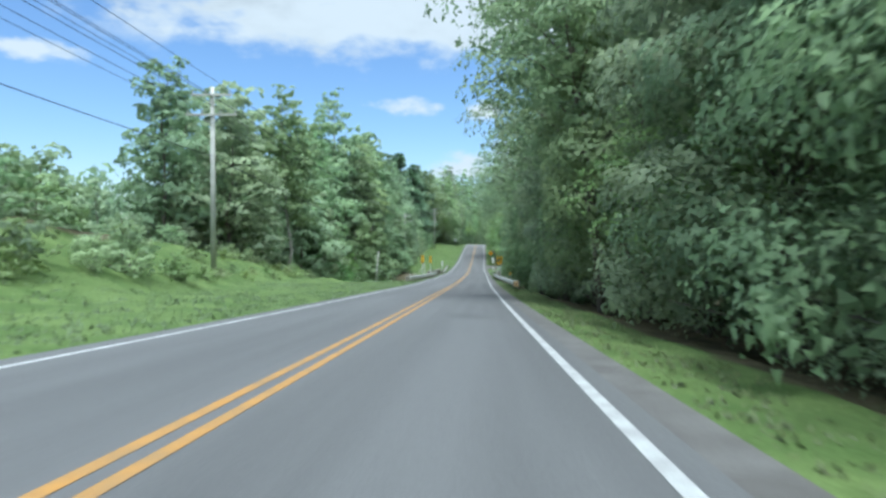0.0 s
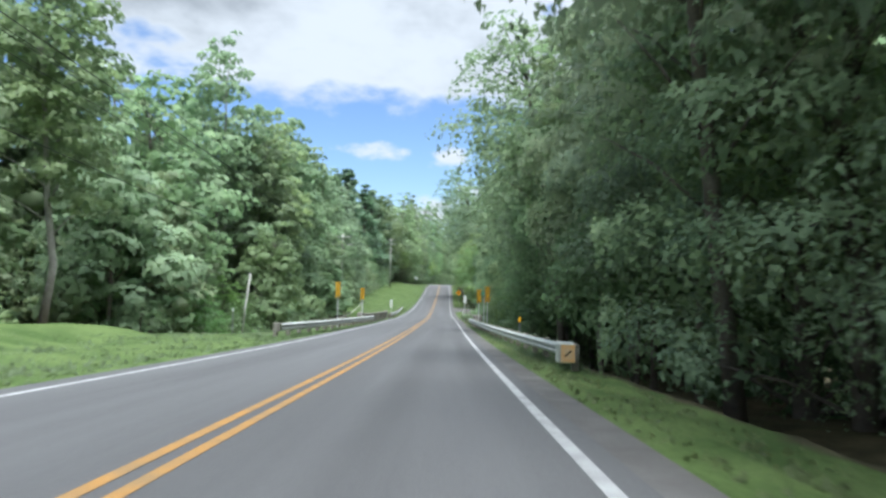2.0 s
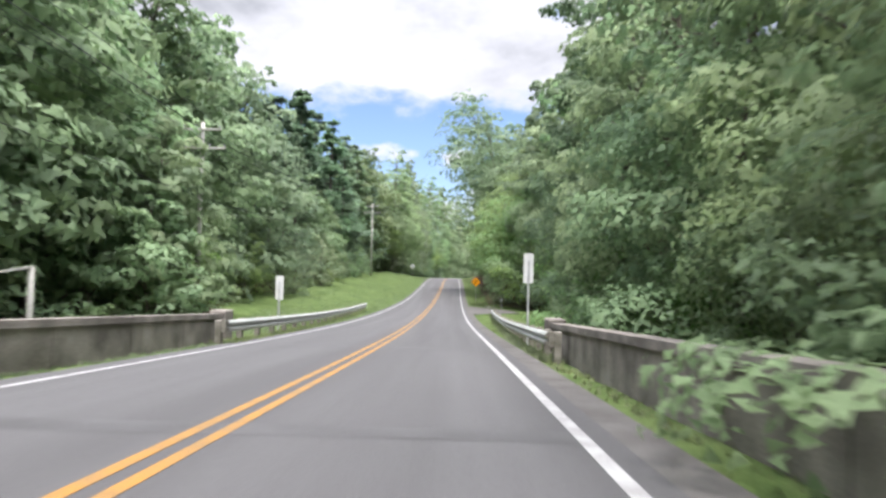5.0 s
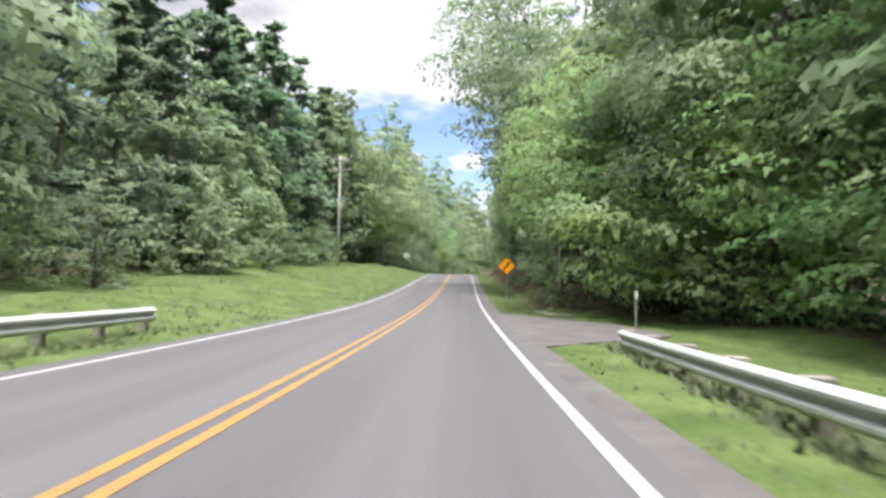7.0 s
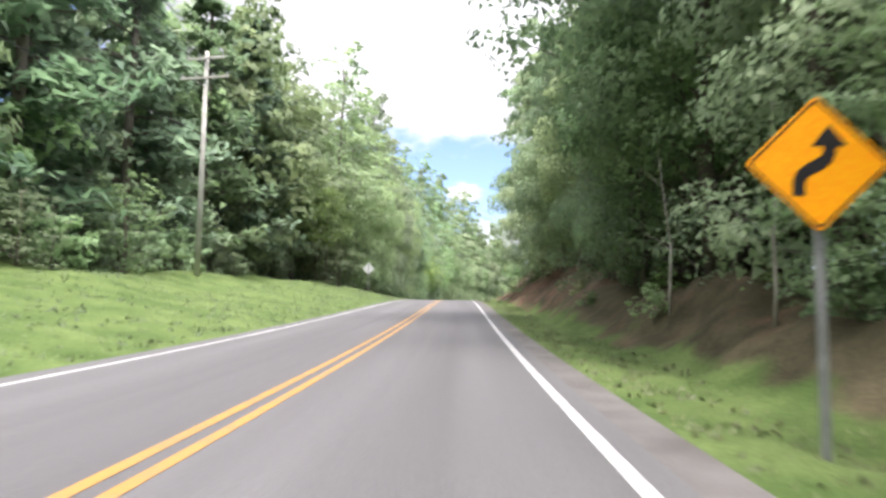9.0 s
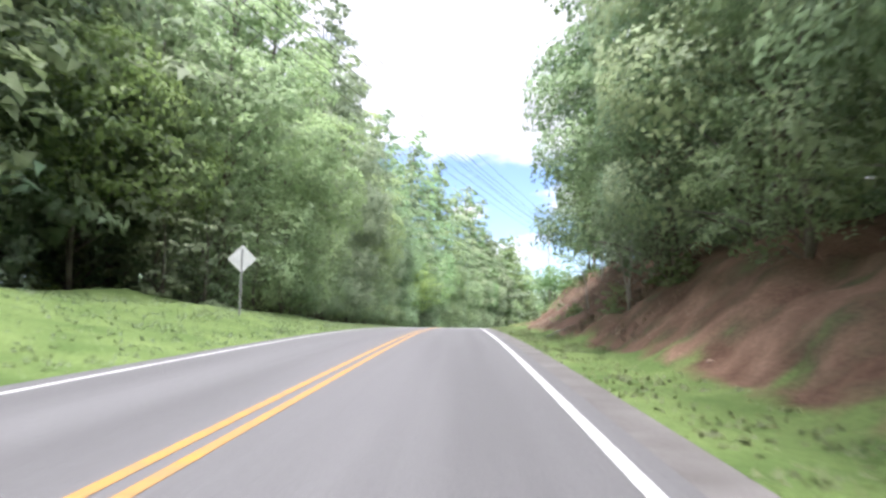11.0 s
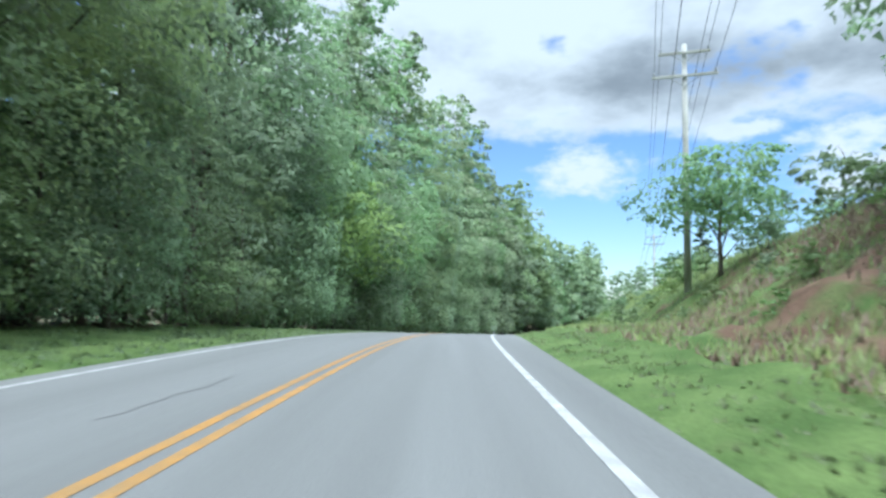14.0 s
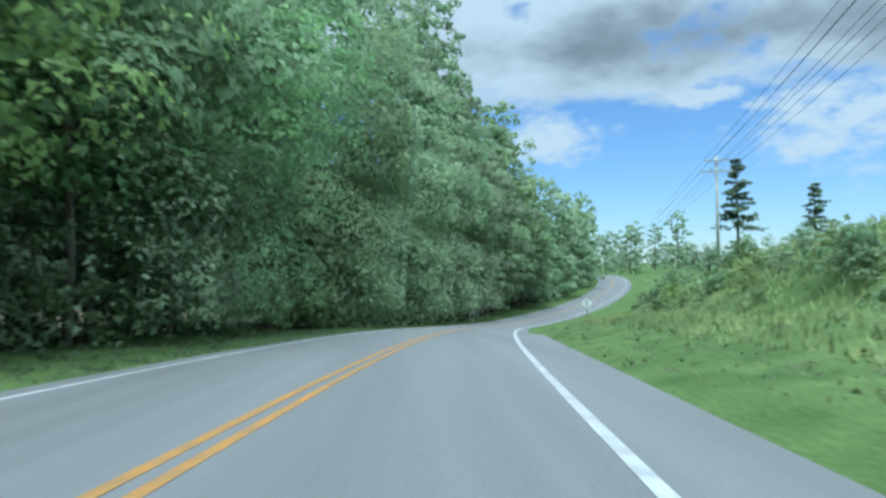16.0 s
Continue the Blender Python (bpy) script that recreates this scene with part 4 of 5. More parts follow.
def deep_woods():
    """All trees of the rows behind, as one mass: trunks and leaves."""
    for slot, name, label in ((0, "deep_woods_trunks", "shaded tree trunks deep in the summer woods"), (1, "deep_woods", "dense leafy crowns deep in the summer woods")):
        vs, fs, ns, start = [], [], [], 0
        for kind, m in DEEP:
            src = [c for c in KINDS[kind].children if c.name.startswith("trunk") == (slot == 0)][0].data
            co = np.empty(len(src.vertices) * 3, np.float32); src.vertices.foreach_get("co", co)
            mat4 = np.array(m)
            src.calc_loop_triangles()
            tri = np.empty(len(src.loop_triangles) * 3, np.int32); src.loop_triangles.foreach_get("vertices", tri)
            vs.append(co.reshape(-1, 3) @ mat4[:3, :3].T + mat4[:3, 3]); fs.append(tri.reshape(-1, 3) + start)
            start += len(src.vertices)
        tagged(link(name, mesh_of(name, np.concatenate(vs), np.concatenate(fs)), (BARK, BROADLEAF)[slot]), label, "woods", kind="stuff")
    for kind in ("back", "back_b"):
        for c in list(KINDS[kind].children) + [KINDS[kind]]:
            bpy.data.objects.remove(c)


deep_woods()


# ---- guard rails ----
def rail_path(ys, ds):
    return [(float(np.interp(y, ys, ds)), float(y)) for y in np.arange(ys[0], ys[-1] + 0.01, 1.905)]


W_SECTION = [(0.0, 0.31), (0.035, 0.295), (0.08, 0.25), (0.08, 0.215), (0.0, 0.175), (0.0, 0.135), (0.08, 0.095), (0.08, 0.06), (0.035, 0.015), (0.0, 0.0)]


def guard_rail(ys, ds, side, label, drop=(0.0, 0.0), terminal=False):
    """A corrugated steel beam on posts with blocks; side: +1 stands right of the road."""
    top = thing("guard_rail", label, "guard rail", "guard rails")
    path = rail_path(ys, ds)
    low = lambda y: float(road_z(y)) + float(np.interp(y, (ys[0], ys[-1]), drop))
    verts, faces, n = [], [], len(W_SECTION)
    for k, (d, y) in enumerate(path):
        x, yy = on_road(y, d)
        z = low(y) + 0.40
        for back in (0, 1):
            for u, w in W_SECTION:
                verts.append((float(x) - side * (u - 0.012 * back), float(yy), z + w))
    m = 2 * n
    for k in range(len(path) - 1):
        for j in range(n - 1):
            a = k * m + j
            faces.append((a, a + 1, a + m + 1, a + m))
            a += n
            faces.append((a, a + m, a + m + 1, a + 1))
        for j in (0, n - 1):
            a = k * m + j
            faces.append((a, a + m, a + m + n, a + n))
    sheet("beam", verts, faces, STEEL, top)
    post_me, block_me = None, None
    for d, y in path:
        x, yy = on_road(y, d + side * 0.21)
        z = low(y)
        g = min(float(land(y, d + side * 0.2)), z) - 0.35
        bm = bmesh.new()
        box(bm, -0.08, -0.1, g - z, 0.08, 0.1, 0.715, 0.012)
        part("post", bm, POST_WOOD, top).location = (float(x), float(yy), z)
        if block_me is None:
            bm = bmesh.new()
            box(bm, -0.055, -0.07, 0.38, 0.055, 0.07, 0.72, 0.01)
            ob = part("block", bm, POST_WOOD, top)
            block_me = ob.data
        else:
            ob = new("block", block_me)
            ob.parent = top
        xb, yb = on_road(y, d + side * 0.07)
        ob.location = (float(xb), float(yb), z)
    if terminal:
        d, y = path[0]
        x, yy = on_road(y, d)
        bm = bmesh.new()
        box(bm, -0.28, -0.42, 0.3, 0.14, 0.02, 0.78, 0.03)
        head = part("end_terminal", bm, STEEL, top, "buff impact head of the guard rail")
        head.location = (float(x), float(yy), low(y))
        bm = bmesh.new()
        box(bm, -0.22, -0.432, 0.33, 0.12, -0.424, 0.75)
        part("face_panel", bm, SIGN_FADED, head, "faded yellow-orange reflective panel")
        bm = bmesh.new()
        bm.faces.new([bm.verts.new(p) for p in ((-0.14, -0.437, 0.48), (-0.1, -0.437, 0.46), (0.06, -0.437, 0.6), (0.01, -0.437, 0.61))])
        part("stripe", bm, BLACK, head)
    return top


guard_rail([51.8, 70, 86.5], [5.1, 4.45, 3.95], 1, "galvanised steel guard rail with yellow end terminal by the creek", (-0.24, -0.1), True)
guard_rail([62, 75, 91.9], [-4.5, -4.15, -3.85], -1, "galvanised steel guard rail before the bridge", (-0.08, -0.1))
guard_rail([106, 120, 144.7], [4.15, 4.5, 5.4], 1, "galvanised steel guard rail beyond the bridge", (-0.1, -0.3))
guard_rail([109, 125, 145.6], [-3.95, -4.3, -4.85], -1, "galvanised steel guard rail beyond the bridge", (-0.1, -0.05))


# ---- bridge ----
def parapet(side, y0, y1, d):
    top = thing("bridge_parapet", "low weathered concrete bridge parapet", "parapet", "bridge parapets")
    ys = np.linspace(y0, y1, 9)
    for a, b in zip(ys, ys[1:]):
        bm = bmesh.new()
        z0, z1 = float(road_z(a)), float(road_z(b))
        xa, xb = float(road_x(a)) + side * d, float(road_x(b)) + side * d
        vs = [bm.verts.new(p) for p in ((xa - 0.13, a, z0 - 1.2), (xa + 0.13, a, z0 - 1.2), (xa + 0.13, a, z0 + 0.62), (xa - 0.13, a, z0 + 0.62),
                                        (xb - 0.13, b - 0.03, z1 - 1.2), (xb + 0.13, b - 0.03, z1 - 1.2), (xb + 0.13, b - 0.03, z1 + 0.62), (xb - 0.13, b - 0.03, z1 + 0.62))]
        for f in ((0, 1, 2, 3), (4, 7, 6, 5), (0, 4, 5, 1), (1, 5, 6, 2), (2, 6, 7, 3), (3, 7, 4, 0)):
            bm.faces.new([vs[k] for k in f])
        part("panel", bm, CONCRETE, top)
    for a, b in zip(ys, ys[1:]):
        bm = bmesh.new()
        z0, z1 = float(road_z(a)) + 0.625, float(road_z(b)) + 0.625
        xa, xb = float(road_x(a)) + side * d, float(road_x(b)) + side * d
        vs = [bm.verts.new(p) for p in ((xa - 0.19, a, z0), (xa + 0.19, a, z0), (xa + 0.19, a, z0 + 0.13), (xa - 0.19, a, z0 + 0.13),
                                        (xb - 0.19, b, z1), (xb + 0.19, b, z1), (xb + 0.19, b, z1 + 0.13), (xb - 0.19, b, z1 + 0.13))]
        for f in ((0, 1, 2, 3), (4, 7, 6, 5), (0, 4, 5, 1), (1, 5, 6, 2), (2, 6, 7, 3), (3, 7, 4, 0)):
            bm.faces.new([vs[k] for k in f])
        part("coping_stone", bm, CONCRETE, top)
    for y in (y0 - 0.35, y1 + 0.35):
        bm = bmesh.new()
        box(bm, -0.24, -0.34, -1.2, 0.24, 0.34, 0.86, 0.03)
        part("end_post", bm, CONCRETE, top).location = (float(road_x(y)) + side * d, y, float(road_z(y)))


parapet(1, 88.2, 108.5, 4.75)
parapet(-1, 89.0, 110.5, 4.75)


# ---- signs ----
def u_post(height, width=0.06):
    """A ribbed steel channel post, from its foot up."""
    bm = bmesh.new()
    box(bm, -width / 2, 0.0, -0.5, width / 2, 0.012, height)
    box(bm, -width / 2, -0.028, -0.5, -width / 2 + 0.012, 0.0, height)
    box(bm, width / 2 - 0.012, -0.028, -0.5, width / 2, 0.0, height)
    return bm


def plate(bm, outline, y, thick=0.004):
    lo = [bm.verts.new((x, y, z)) for x, z in outline]
    hi = [bm.verts.new((x, y + thick, z)) for x, z in outline]
    bm.faces.new(lo)
    bm.faces.new(hi[::-1])
    for k in range(len(lo)):
        j = (k + 1) % len(lo)
        bm.faces.new((lo[k], hi[k], hi[j], lo[j]))


def rounded(w, h, r, steps=4):
    out = []
    for cx, cz, a0 in ((w / 2 - r, h / 2 - r, 0), (-w / 2 + r, h / 2 - r, 90), (-w / 2 + r, -h / 2 + r, 180), (w / 2 - r, -h / 2 + r, 270)):
        for k in range(steps + 1):
            a = radians(a0 + 90 * k / steps)
            out.append((cx + r * math.cos(a), cz + r * math.sin(a)))
    return out


def clip_band(outline, a, b):
    """The part of a convex outline with a <= z - slope*x <= b, given as level values."""
    def cut(poly, f):
        res = []
        for p, q in zip(poly, poly[1:] + poly[:1]):
            fp, fq = f(p), f(q)
            if fp >= 0:
                res.append(p)
            if fp * fq < 0:
                t = fp / (fp - fq)
                res.append((p[0] + t * (q[0] - p[0]), p[1] + t * (q[1] - p[1])))
        return res
    return cut(cut(outline, lambda p: a(p)), lambda p: b(p))


def object_marker(x, y, foot, bottom, lean, back=False, tilt=0.0):
    """A striped warning board on a post; lean +1: stripes fall to the left."""
    label = "pale bare back of a bridge marker board on a post" if back else "yellow and black striped marker board on a steel post"
    top = thing("marker_sign", label, "road sign", "bridge markers", at=(x, y, foot), turn=tilt)
    part("post", u_post(bottom - foot + 0.7), ALUMINIUM, top)
    shape = [(px, pz + bottom - foot + 0.46) for px, pz in rounded(0.305, 0.914, 0.05)]
    bm = bmesh.new()
    plate(bm, shape, 0.02 if back else -0.04)
    part("board", bm, SIGN_WHITE if back else SIGN_YELLOW, top)
    if not back:
        for k in range(-1, 6):
            z0 = bottom - foot + 0.0 + k * 0.203
            piece = clip_band(shape, lambda p: (p[1] - lean * p[0]) - z0, lambda p: z0 + 0.098 - (p[1] - lean * p[0]))
            if len(piece) > 2:
                bm = bmesh.new()
                plate(bm, piece, -0.0435, 0.002)
                part("stripe", bm, BLACK, top, "black stripe")
    return top


object_marker(-6.42, 75.1, float(land(75.1, -4.35)), -4.15, -1, tilt=1)
object_marker(-6.34, 86.5, float(land(86.5, -4.35)), -4.77, -1)
object_marker(2.53, 74.6, float(land(74.6, 4.6)), -4.24, 1, tilt=-2)
object_marker(2.40, 81.2, float(land(81.2, 4.5)), -4.6, 1)
object_marker(2.45, 111.6, float(land(111.6, 4.4)), -6.1, 1, back=True)
object_marker(-6.45, 116.5, float(land(116.5, -4.5)), -7.0, 1, back=True)

# small green creek name plate
creek = thing("creek_sign", "small green name plate on a tall steel post", "road sign", at=(2.5, 77.2, float(land(77.2, 4.55))), turn=-3)
creek_top = -3.72 - float(land(77.2, 4.55))
part("post", u_post(creek_top), ALUMINIUM, creek)
bm = bmesh.new()
plate(bm, [(px, pz + creek_top - 0.13) for px, pz in rounded(0.42, 0.27, 0.025)], -0.035)
plate_ob = part("plate", bm, SIGN_GREEN, creek)
for w, z, t in ((0.34, 0.045, 0.075), (0.22, -0.055, 0.07)):
    bm = bmesh.new()
    box(bm, -w / 2, -0.039, creek_top - 0.13 + z - t / 2, w / 2, -0.0365, creek_top - 0.13 + z + t / 2)
    part("lettering", bm, SIGN_PALE, plate_ob, "worn pale lettering")


def diamond(x, y, z, side, foot, turn, face, label, arrow=False, plaque=0.0):
    top = thing("warning_sign", label, "road sign", "warning signs", at=(x, y, foot), turn=turn)
    h, r = z - foot, side / math.sqrt(2)
    part("post", u_post(h + r * 0.7, 0.07), POST_STEEL, top)
    shape = [(px * math.cos(math.pi / 4) - pz * math.sin(math.pi / 4), px * math.sin(math.pi / 4) + pz * math.cos(math.pi / 4) + h) for px, pz in rounded(side, side, 0.05)]
    bm = bmesh.new()
    plate(bm, shape, -0.04 if arrow else 0.02)
    panel = part("panel", bm, face, top)
    if arrow:
        bm = bmesh.new()
        outer = [(px * 0.955, (pz - h) * 0.955 + h) for px, pz in shape]
        inner = [(px * 0.915, (pz - h) * 0.915 + h) for px, pz in shape]
        vo, vi = [bm.verts.new((px, -0.043, pz)) for px, pz in outer], [bm.verts.new((px, -0.043, pz)) for px, pz in inner]
        for k in range(len(vo)):
            j = (k + 1) % len(vo)
            bm.faces.new((vo[k], vo[j], vi[j], vi[k]))
        part("border", bm, BLACK, panel, "thin black border")
        bm = bmesh.new()
        s = side / 0.82
        line = [(-0.155, -0.27), (-0.155, -0.16), (-0.13, -0.095), (-0.075, -0.05), (0.02, 0.0), (0.075, 0.045), (0.095, 0.1), (0.095, 0.15)]
        half = 0.05
        left, right = [], []
        for k, p in enumerate(line):
            a, b = Vector(line[max(k - 1, 0)]), Vector(line[min(k + 1, len(line) - 1)])
            t = (b - a).normalized()
            n = Vector((-t.y, t.x)) * half
            left.append((p[0] + n.x, p[1] + n.y)); right.append((p[0] - n.x, p[1] - n.y))
        for k in range(len(line) - 1):
            q = [left[k], right[k], right[k + 1], left[k + 1]]
            bm.faces.new([bm.verts.new((px * s, -0.044, pz * s + h)) for px, pz in q])
        bm.faces.new([bm.verts.new((px * s, -0.044, pz * s + h)) for px, pz in ((-0.045, 0.145), (0.235, 0.145), (0.095, 0.33))])
        part("arrow", bm, BLACK, panel, "black winding-road arrow")
    if plaque:
        bm = bmesh.new()
        plate(bm, [(px, pz + h - r - plaque * 0.5) for px, pz in rounded(plaque, plaque, 0.03)], 0.02)
        part("plaque", bm, face, top)
    return top


diamond(3.27, 175.3, -6.9, 0.84, float(land(175.3, 5.1)), -6, SIGN_ORANGE, "orange diamond sign with black winding-road arrow, on a post", arrow=True)
diamond(-8.25, 232.75, -4.54, 0.82, float(land(232.75, -6.85)), 6, ALUMINIUM, "bare metal back of a diamond sign on the knoll")
diamond(8.0, 366, -10.1, 0.84, float(land(366, 8.0 - float(road_x(366)))), -4, ALUMINIUM, "bare metal back of a diamond sign with plaque", plaque=0.42)
diamond(20.2, 366, -10.1, 0.84, float(land(366, 20.2 - float(road_x(366)))), -8, SIGN_WHITE, "pale diamond warning sign beside the bend")


def delineator(x, y, foot, height, colour, label):
    top = thing("delineator", label, "marker post", "marker posts", at=(x, y, foot))
    part("post", u_post(height, 0.05), POST_STEEL, top)
    bm = bmesh.new()
    plate(bm, [(px, pz + height - 0.1) for px, pz in rounded(0.09, 0.2, 0.03)], -0.036)
    part("reflector", bm, colour, top)


delineator(3.0, 62.1, float(land(62.1, 5.15)), 1.25, SIGN_YELLOW, "short marker post with yellow reflector behind the rail")
delineator(4.3, 146.4, float(land(146.4, 6.2)), 1.25, ALUMINIUM, "thin steel marker post beside the rail's end")
delineator(-10.6, 68.5, float(land(68.5, -8.5)), 1.3, ALUMINIUM, "thin grey marker post in the weeds")


# ---- poles and wires ----
def stub_post(x, y, height, lean, label):
    foot = float(land(y, x - float(road_x(y))))
    top = thing("post", label, "post", at=(x, y, foot))
    bm = bmesh.new()
    tube(bm, [(0, 0, -0.5), (lean * 0.5, 0, height * 0.5), (lean, 0, height)], [0.065, 0.06, 0.055], 9)
    part("shaft", bm, POLE_WOOD, top, smooth=True)
    return Vector((x + lean, y, foot + height))


stub_post(-11.7, 73.5, 3.8, 0.45, "leaning weathered wooden post at the wood's edge")
cable_top = stub_post(-8.6, 105, 2.4, 0.0, "weathered wooden post by the creek")


def wire(bm, a, b, sag, r=0.014, n=14):
    pts = []
    for k in range(n + 1):
        u = k / n
        p = Vector(a).lerp(Vector(b), u)
        p.z -= sag * 4 * u * (1 - u)
        pts.append(p)
    tube(bm, pts, [r] * (n + 1), 4)


def utility_pole(x, y, foot, top_z, turn, arms=2, label="weathered wooden utility pole with two crossarms"):
    """A tapering pole with crossarms, braces, pins and insulators. Gives back where its wires hang."""
    top = thing("utility_pole", label, "utility pole", "utility poles", at=(x, y, foot), turn=turn)
    h = top_z - foot
    bm = bmesh.new()
    tube(bm, [(0, 0, -0.6), (0, 0, h * 0.5), (0, 0, h)], [0.165, 0.14, 0.11], 12)
    part("shaft", bm, POLE_WOOD, top, smooth=True)
    turned = pose(x, y, foot, 0, 0, turn)
    hang = []
    for k, (drop, half, pins) in enumerate(((0.45, 1.15, (-1.05, -0.35, 1.05)), (1.55, 1.45, (-1.35, -0.5, 0.5, 1.35)))[:arms]):
        bm = bmesh.new()
        box(bm, -half, -0.21, h - drop - 0.06, half, -0.11, h - drop + 0.06, 0.008)
        arm = part("crossarm", bm, POLE_WOOD, top)
        for s in (-1, 1):
            bm = bmesh.new()
            tube(bm, [(s * half * 0.5, -0.17, h - drop - 0.05), (0, -0.15, h - drop - 0.5)], [0.018, 0.018], 5)
            part("brace", bm, POST_STEEL, arm)
        for px in pins:
            bm = bmesh.new()
            tube(bm, [(px, -0.16, h - drop + 0.05), (px, -0.16, h - drop + 0.12), (px, -0.16, h - drop + 0.16), (px, -0.16, h - drop + 0.24)], [0.018, 0.05, 0.06, 0.035], 8)
            part("insulator", bm, CERAMIC, arm)
            hang.append(turned @ Vector((px, -0.16, h - drop + 0.25)))
    hang.append(turned @ Vector((0, -0.16, h * 0.62)))
    return hang


P = [utility_pole(-15.4, -52, float(land(-52, -13.4)), float(land(-52, -13.4)) + 10.2, 0),
     utility_pole(-14.95, 36.3, float(land(36.3, -12.8)), 7.75, 2),
     utility_pole(-14.6, 129.4, float(land(129.4, -12.6)), 2.65, 0),
     utility_pole(-13.8, 204.9, float(land(204.9, -12.3)), 5.85, -10),
     utility_pole(11.75, 290.1, float(land(290.1, 12.4)), 6.1, -18, label="weathered wooden utility pole with two crossarms on the bank"),
     utility_pole(31.9, 360, float(land(360, 31.9 - float(road_x(360)))), 4.7, -22, label="distant wooden utility pole with two crossarms"),
     utility_pole(76, 525, -9.0, 3.0, -20, label="far wooden utility pole against the woods")]
utility_pole(70, 560, -9.0, 4.0, -20, label="far wooden utility pole against the woods")
for a, b in zip(P, P[1:]):
    for k, (u, v) in enumerate(zip(a, b)):
        if k == 7 and a[0].y > 190:
            continue
        bm = bmesh.new()
        wire(bm, u, v, 0.25 + 0.004 * (u - v).length + (0.3 if k == 7 else 0), 0.02 if k == 7 else 0.013)
        tagged(part("power_line", bm, CABLE), "thin black overhead power line between poles", "power line", "power lines")
bm = bmesh.new()
wire(bm, cable_top, (-8.9, 84, -6.1), 0.6, 0.03)
tagged(part("cable", bm, POLE_WOOD), "thick slack grey cable hanging by the creek", "cable")

# worn pull-off by the end of the rail
tagged(ribbon("apron", np.linspace(144.8, 161, 18), 3.9, lambda y: 3.95 + np.interp(y, [144.8, 149, 154, 161], [0, 4.2, 3.6, 0]), -0.016, SHOULDER, skirt=0.25),
       "worn asphalt pull-off beside the road", "pavement", kind="structure")


# ---- dead saplings, stones and sticks on the clay bank ----
def dead_sapling(y, d, height, lean_x, lean_y, seed, thick=0.045):
    rng = np.random.default_rng(seed)
    top = thing("dead_sapling", "thin bare dead sapling on the clay bank", "sapling", "dead saplings", at=tuple(ground_at(y, d)))
    bm = bmesh.new()
    pts = [(lean_x * u * u + rng.normal(0, 0.03), lean_y * u * u + rng.normal(0, 0.03), height * u - 0.1) for u in np.linspace(0, 1, 6)]
    tube(bm, pts, list(np.linspace(thick, 0.25 * thick, 6)), 6)
    part("stem", bm, PALE_BARK, top, smooth=True)
    for k in range(4):
        a, p = rng.uniform(0, 6.28), Vector(pts[2 + k % 3])
        bm = bmesh.new()
        tip = p + Vector((math.cos(a) * 0.5, math.sin(a) * 0.5, 0.35)) * (height / 3)
        tube(bm, [p, (p + tip) / 2 + Vector((0, 0, 0.05)), tip], [0.014, 0.01, 0.005], 4)
        part("branch", bm, PALE_BARK, top)


for k, (y, d, h, lx, ly) in enumerate(((229, 7.6, 2.6, -0.3, 0.2), (232, 8.4, 3.2, 0.2, -0.1), (238, 8.0, 2.2, -0.5, 0.0), (247, 10.5, 2.8, 0.3, 0.1), (251, 11.8, 2.4, -0.2, 0.2), (258, 12.0, 3.0, 0.3, 0.3),
                                       (186, 7.2, 4.0, -0.2, 0.1), (181, 7.4, 4.0, 0.1, 0.0))):
    dead_sapling(y, d, h, lx, ly, 300 + k)
dead_sapling(173.6, 8.4, 5.6, 0.1, 0.1, 320, 0.14)


def stone(y, d, size, seed):
    rng = np.random.default_rng(seed)
    bm = bmesh.new()
    bmesh.ops.create_icosphere(bm, subdivisions=2, radius=size)
    for v in bm.verts:
        v.co *= 1 + 0.28 * noise.noise(v.co * (1.6 / size) + Vector((seed, 0, 0)))
        v.co.z *= 0.65
    ob = part("stone", bm, ROCK)
    ob.matrix_world = Matrix.Translation(ground_at(y, d) + Vector((0, 0, size * 0.15))) @ pose(0, 0, 0, rng.uniform(-20, 20), rng.uniform(-20, 20), rng.uniform(0, 360))
    tagged(ob, "clay-stained stone lying on the bank", "stone", "stones on the bank")


stone_rng = np.random.default_rng(12)
for k in range(34):
    stone(stone_rng.uniform(205, 272), stone_rng.uniform(5.9, 9.5), stone_rng.uniform(0.04, 0.12), 400 + k)
for k, (y, d, n, turn) in enumerate(((259, 7.2, 1.6, 30), (262, 7.8, 2.1, 100), (266, 8.2, 1.4, 160), (245, 6.6, 1.2, 70), (236, 6.4, 1.5, 20))):
    bm = bmesh.new()
    a = Vector((math.cos(radians(turn)), math.sin(radians(turn)), 0)) * n / 2
    g0, g1 = ground_at(y - a.y, d - a.x), ground_at(y + a.y, d + a.x)
    mid = (g0 + g1) / 2
    mid.z = max(mid.z, ground_at(y, d).z) + 0.05
    tube(bm, [g0 + Vector((0, 0, 0.02)), mid, g1 + Vector((0, 0, 0.05))], [0.03, 0.024, 0.01], 5)
    tagged(part("stick", bm, PALE_BARK), "pale dead stick lying on the clay bank", "stick", "sticks on the bank")


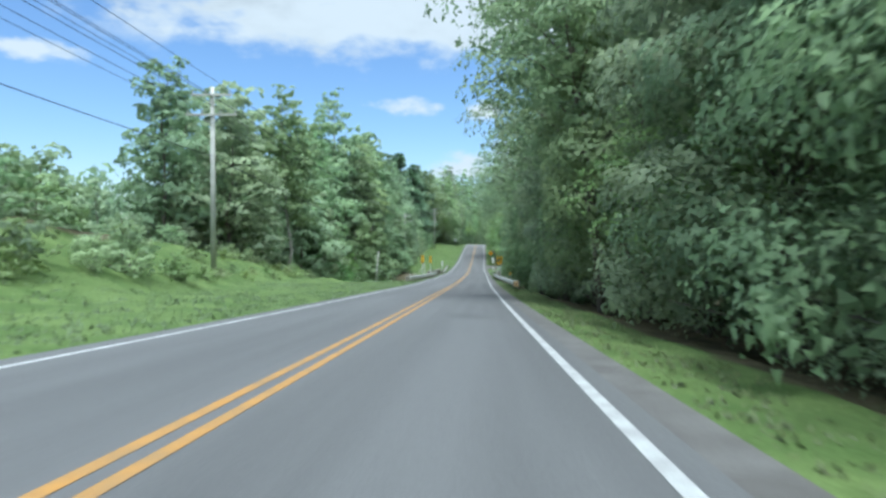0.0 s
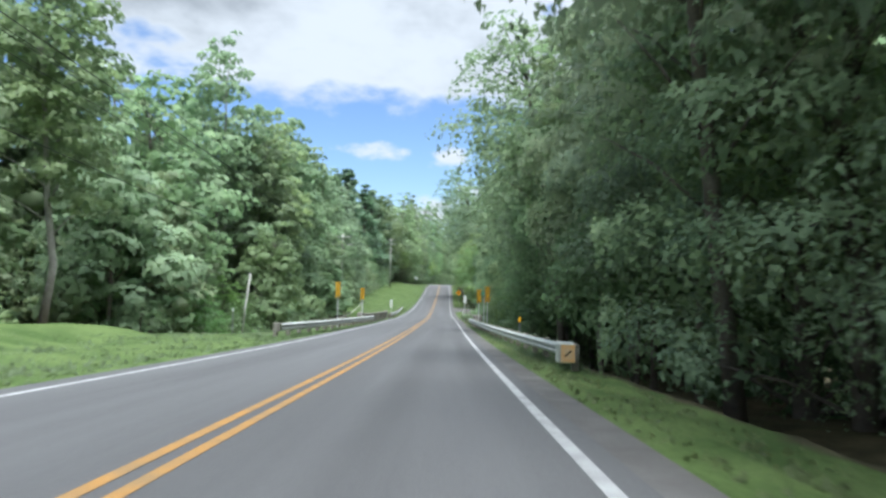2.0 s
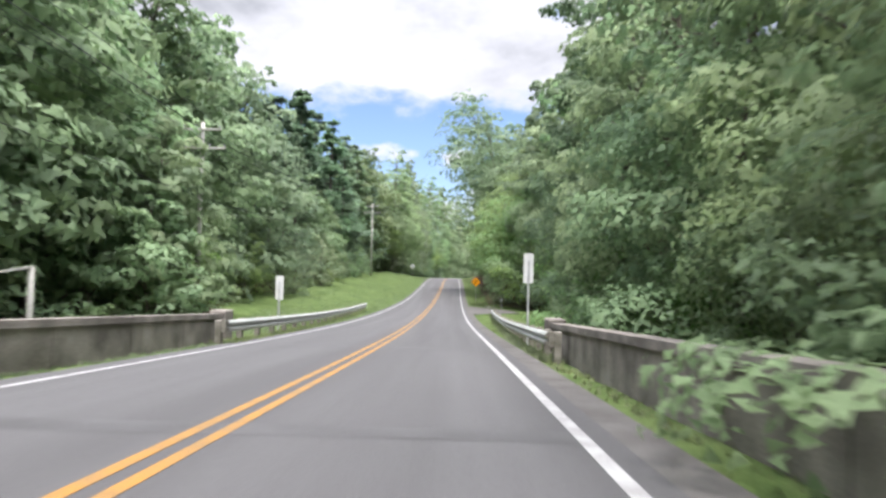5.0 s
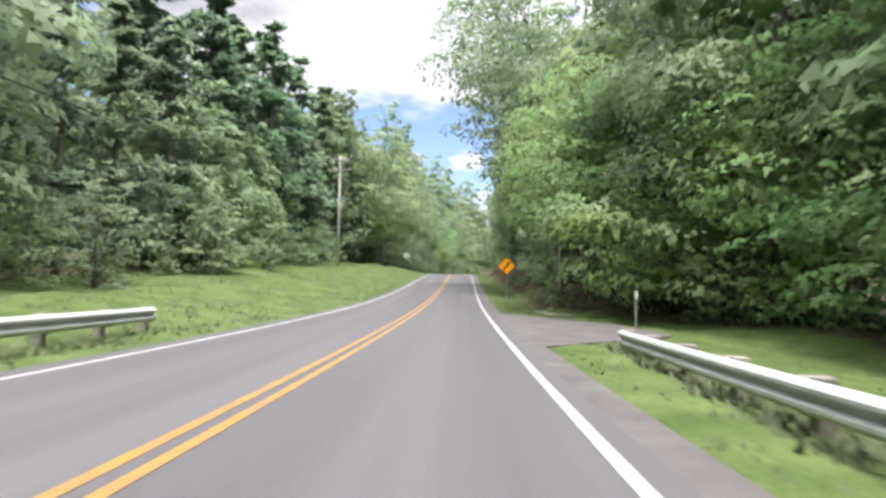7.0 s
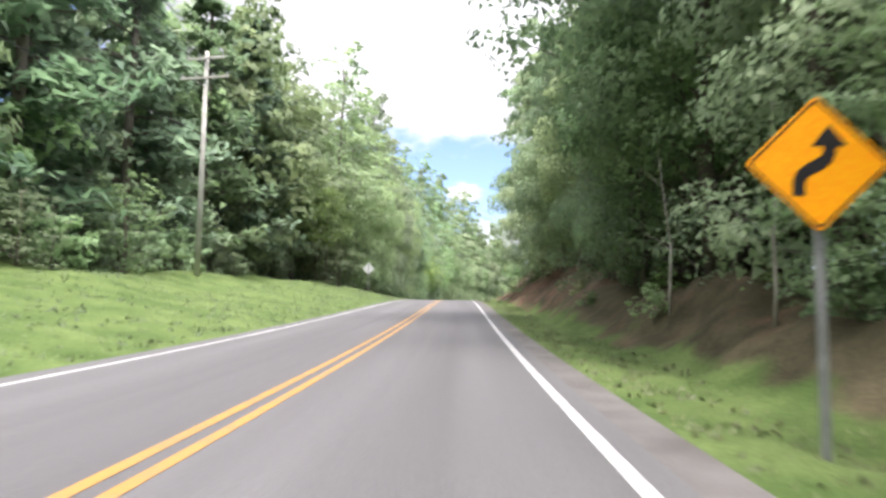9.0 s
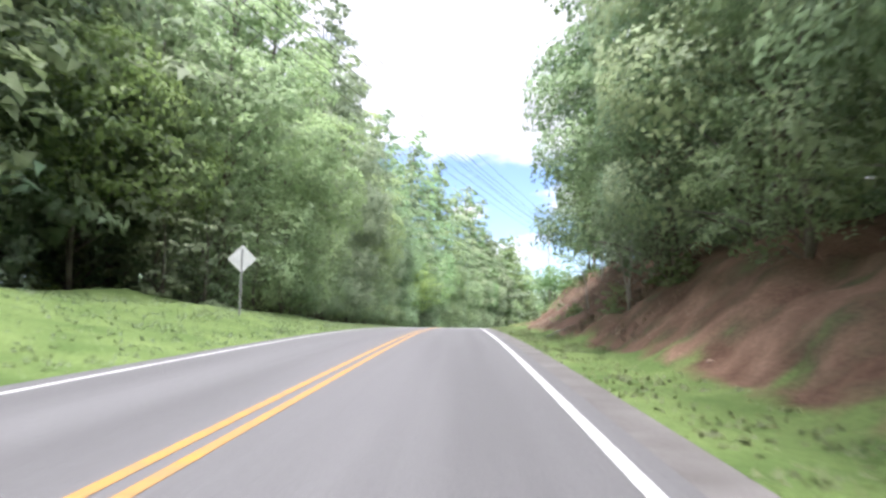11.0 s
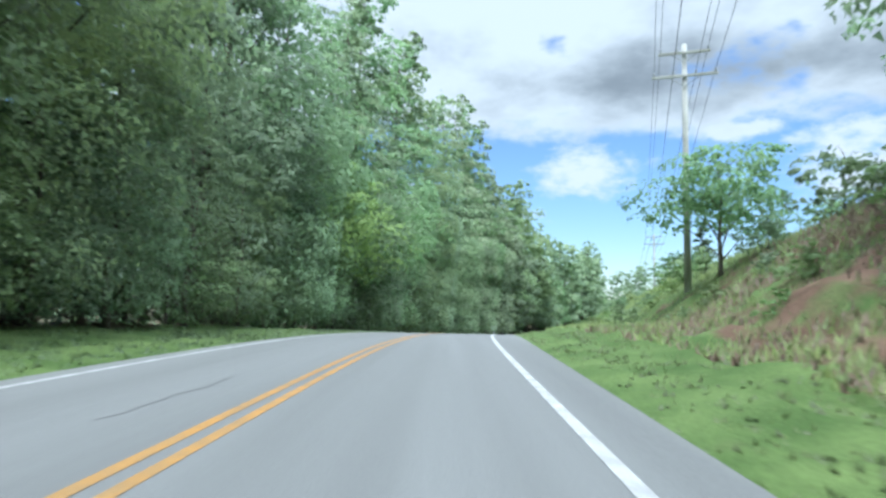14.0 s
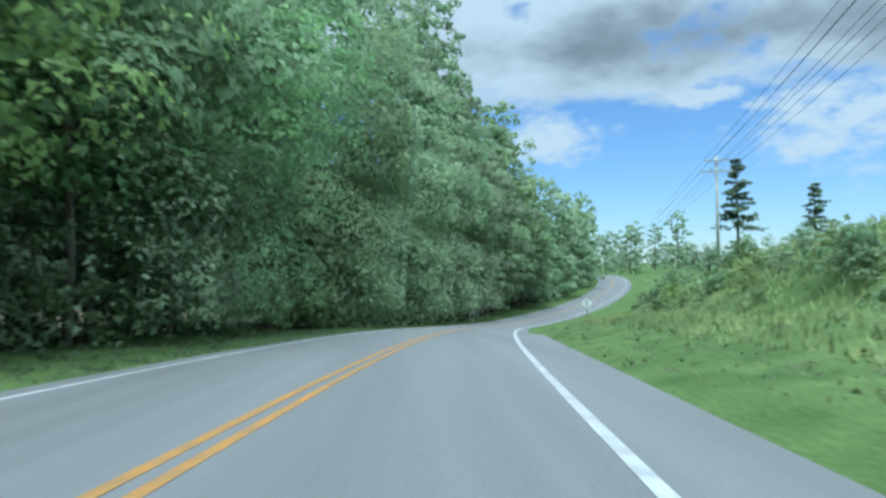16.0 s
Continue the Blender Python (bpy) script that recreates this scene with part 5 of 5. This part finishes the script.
# fallen limbs on the bare ground beside the strip of grass
for y, d, length, turn in ((160.6, 6.5, 1.3, 12), (163.0, 6.1, 0.9, 150), (166.4, 6.9, 1.1, 70)):
    a = Vector((math.cos(radians(turn)), math.sin(radians(turn)), 0)) * length / 2
    bm = bmesh.new()
    ends = [ground_at(y - a.y, d - a.x), ground_at(y, d), ground_at(y + a.y, d + a.x)]
    tube(bm, [p + Vector((0, 0, 0.05)) for p in ends], [0.07, 0.06, 0.04], 8)
    limb = part("fallen_limb", bm, PALE_BARK, smooth=True)
    tagged(limb, "short pale fallen limb lying on bare ground", "fallen branch", "fallen limbs")


# ---- grass ----
def grass(name, seed, count, y0, y1, d_of, height, material, label):
    rng = np.random.default_rng(seed)
    y = rng.uniform(y0, y1, count)
    d = d_of(rng, y)
    x, z = road_x(y) + d, land(y, d)
    base = np.stack([x, y, z - 0.02], -1)
    v, f = [], []
    for k in range(3):
        a = rng.uniform(-1.1, 1.1, count)
        w = np.stack([np.cos(a), np.sin(a), 0 * a], -1) * (0.018 + 0.03 * rng.random(count))[:, None]
        off = rng.normal(0, 0.07, (count, 3)) * [1, 1, 0]
        h = height * rng.uniform(0.5, 1.3, count)
        tip = base + off + np.stack([rng.normal(0, 0.35, count) * h, rng.normal(0, 0.35, count) * h, h], -1)
        v.append(np.stack([base + off - w, base + off + w, tip], 1).reshape(-1, 3))
    v = np.concatenate(v)
    f = np.arange(len(v)).reshape(-1, 3)
    bent = np.repeat(rng.normal(0, 0.22, (len(f), 3)) + [0, 0, 1.0], 3, axis=0)
    tagged(link(name, mesh_of(name, v, f, bent), material), label, "grass", kind="stuff")


def verge_left(rng, y):
    return EDGE_LEFT - 0.1 - rng.random(len(y)) ** 1.4 * (np.interp(y, BANK_LEFT[:, 0], BANK_LEFT[:, 1]) + 2.0)


def verge_right(rng, y):
    apron = np.interp(y, [144, 149, 154, 161], [0, 4.4, 3.9, 0])
    return edge_right(y) + apron + 0.1 + rng.random(len(y)) * (np.interp(y, BANK_RIGHT[:, 0], BANK_RIGHT[:, 1]) + 0.4)


def bank_right(rng, y):
    return edge_right(y) + 2.6 + rng.random(len(y)) * 11


grass("grass", 50, 19000, -5, 330, verge_left, 0.1, GRASS_BLADE, "short mown green grass on the verge")
grass("grass", 51, 9000, -5, 330, verge_right, 0.07, GRASS_BLADE, "short green grass strip beside the shoulder")
# unmown tufts left standing under the rails
for seed, y0, y1, ys, ds, far in ((54, 60, 92, [62, 75, 91.9], [-4.5, -4.15, -3.85], -0.5), (55, 109, 146, [109, 125, 145.6], [-3.95, -4.3, -4.85], -0.5),
                                  (56, 52, 87, [51.8, 70, 86.5], [5.1, 4.45, 3.95], 0.5), (57, 106, 145, [106, 120, 144.7], [4.15, 4.5, 5.4], 0.5)):
    grass("tall_grass", seed, 1600, y0, y1, lambda rng, y: np.interp(y, ys, ds) + far * rng.uniform(-0.35, 1.2, len(y)), 0.16, GRASS_BLADE, "unmown grass tufts under the guard rail")
grass("tall_grass", 52, 9000, 262, 375, bank_right, 0.3, WEEDS, "rank tufted grass and weeds on the bank")
grass("dry_grass", 53, 8000, 222, 288, bank_right, 0.24, DRY_GRASS, "dry buff grass tufts scattered on the clay bank")
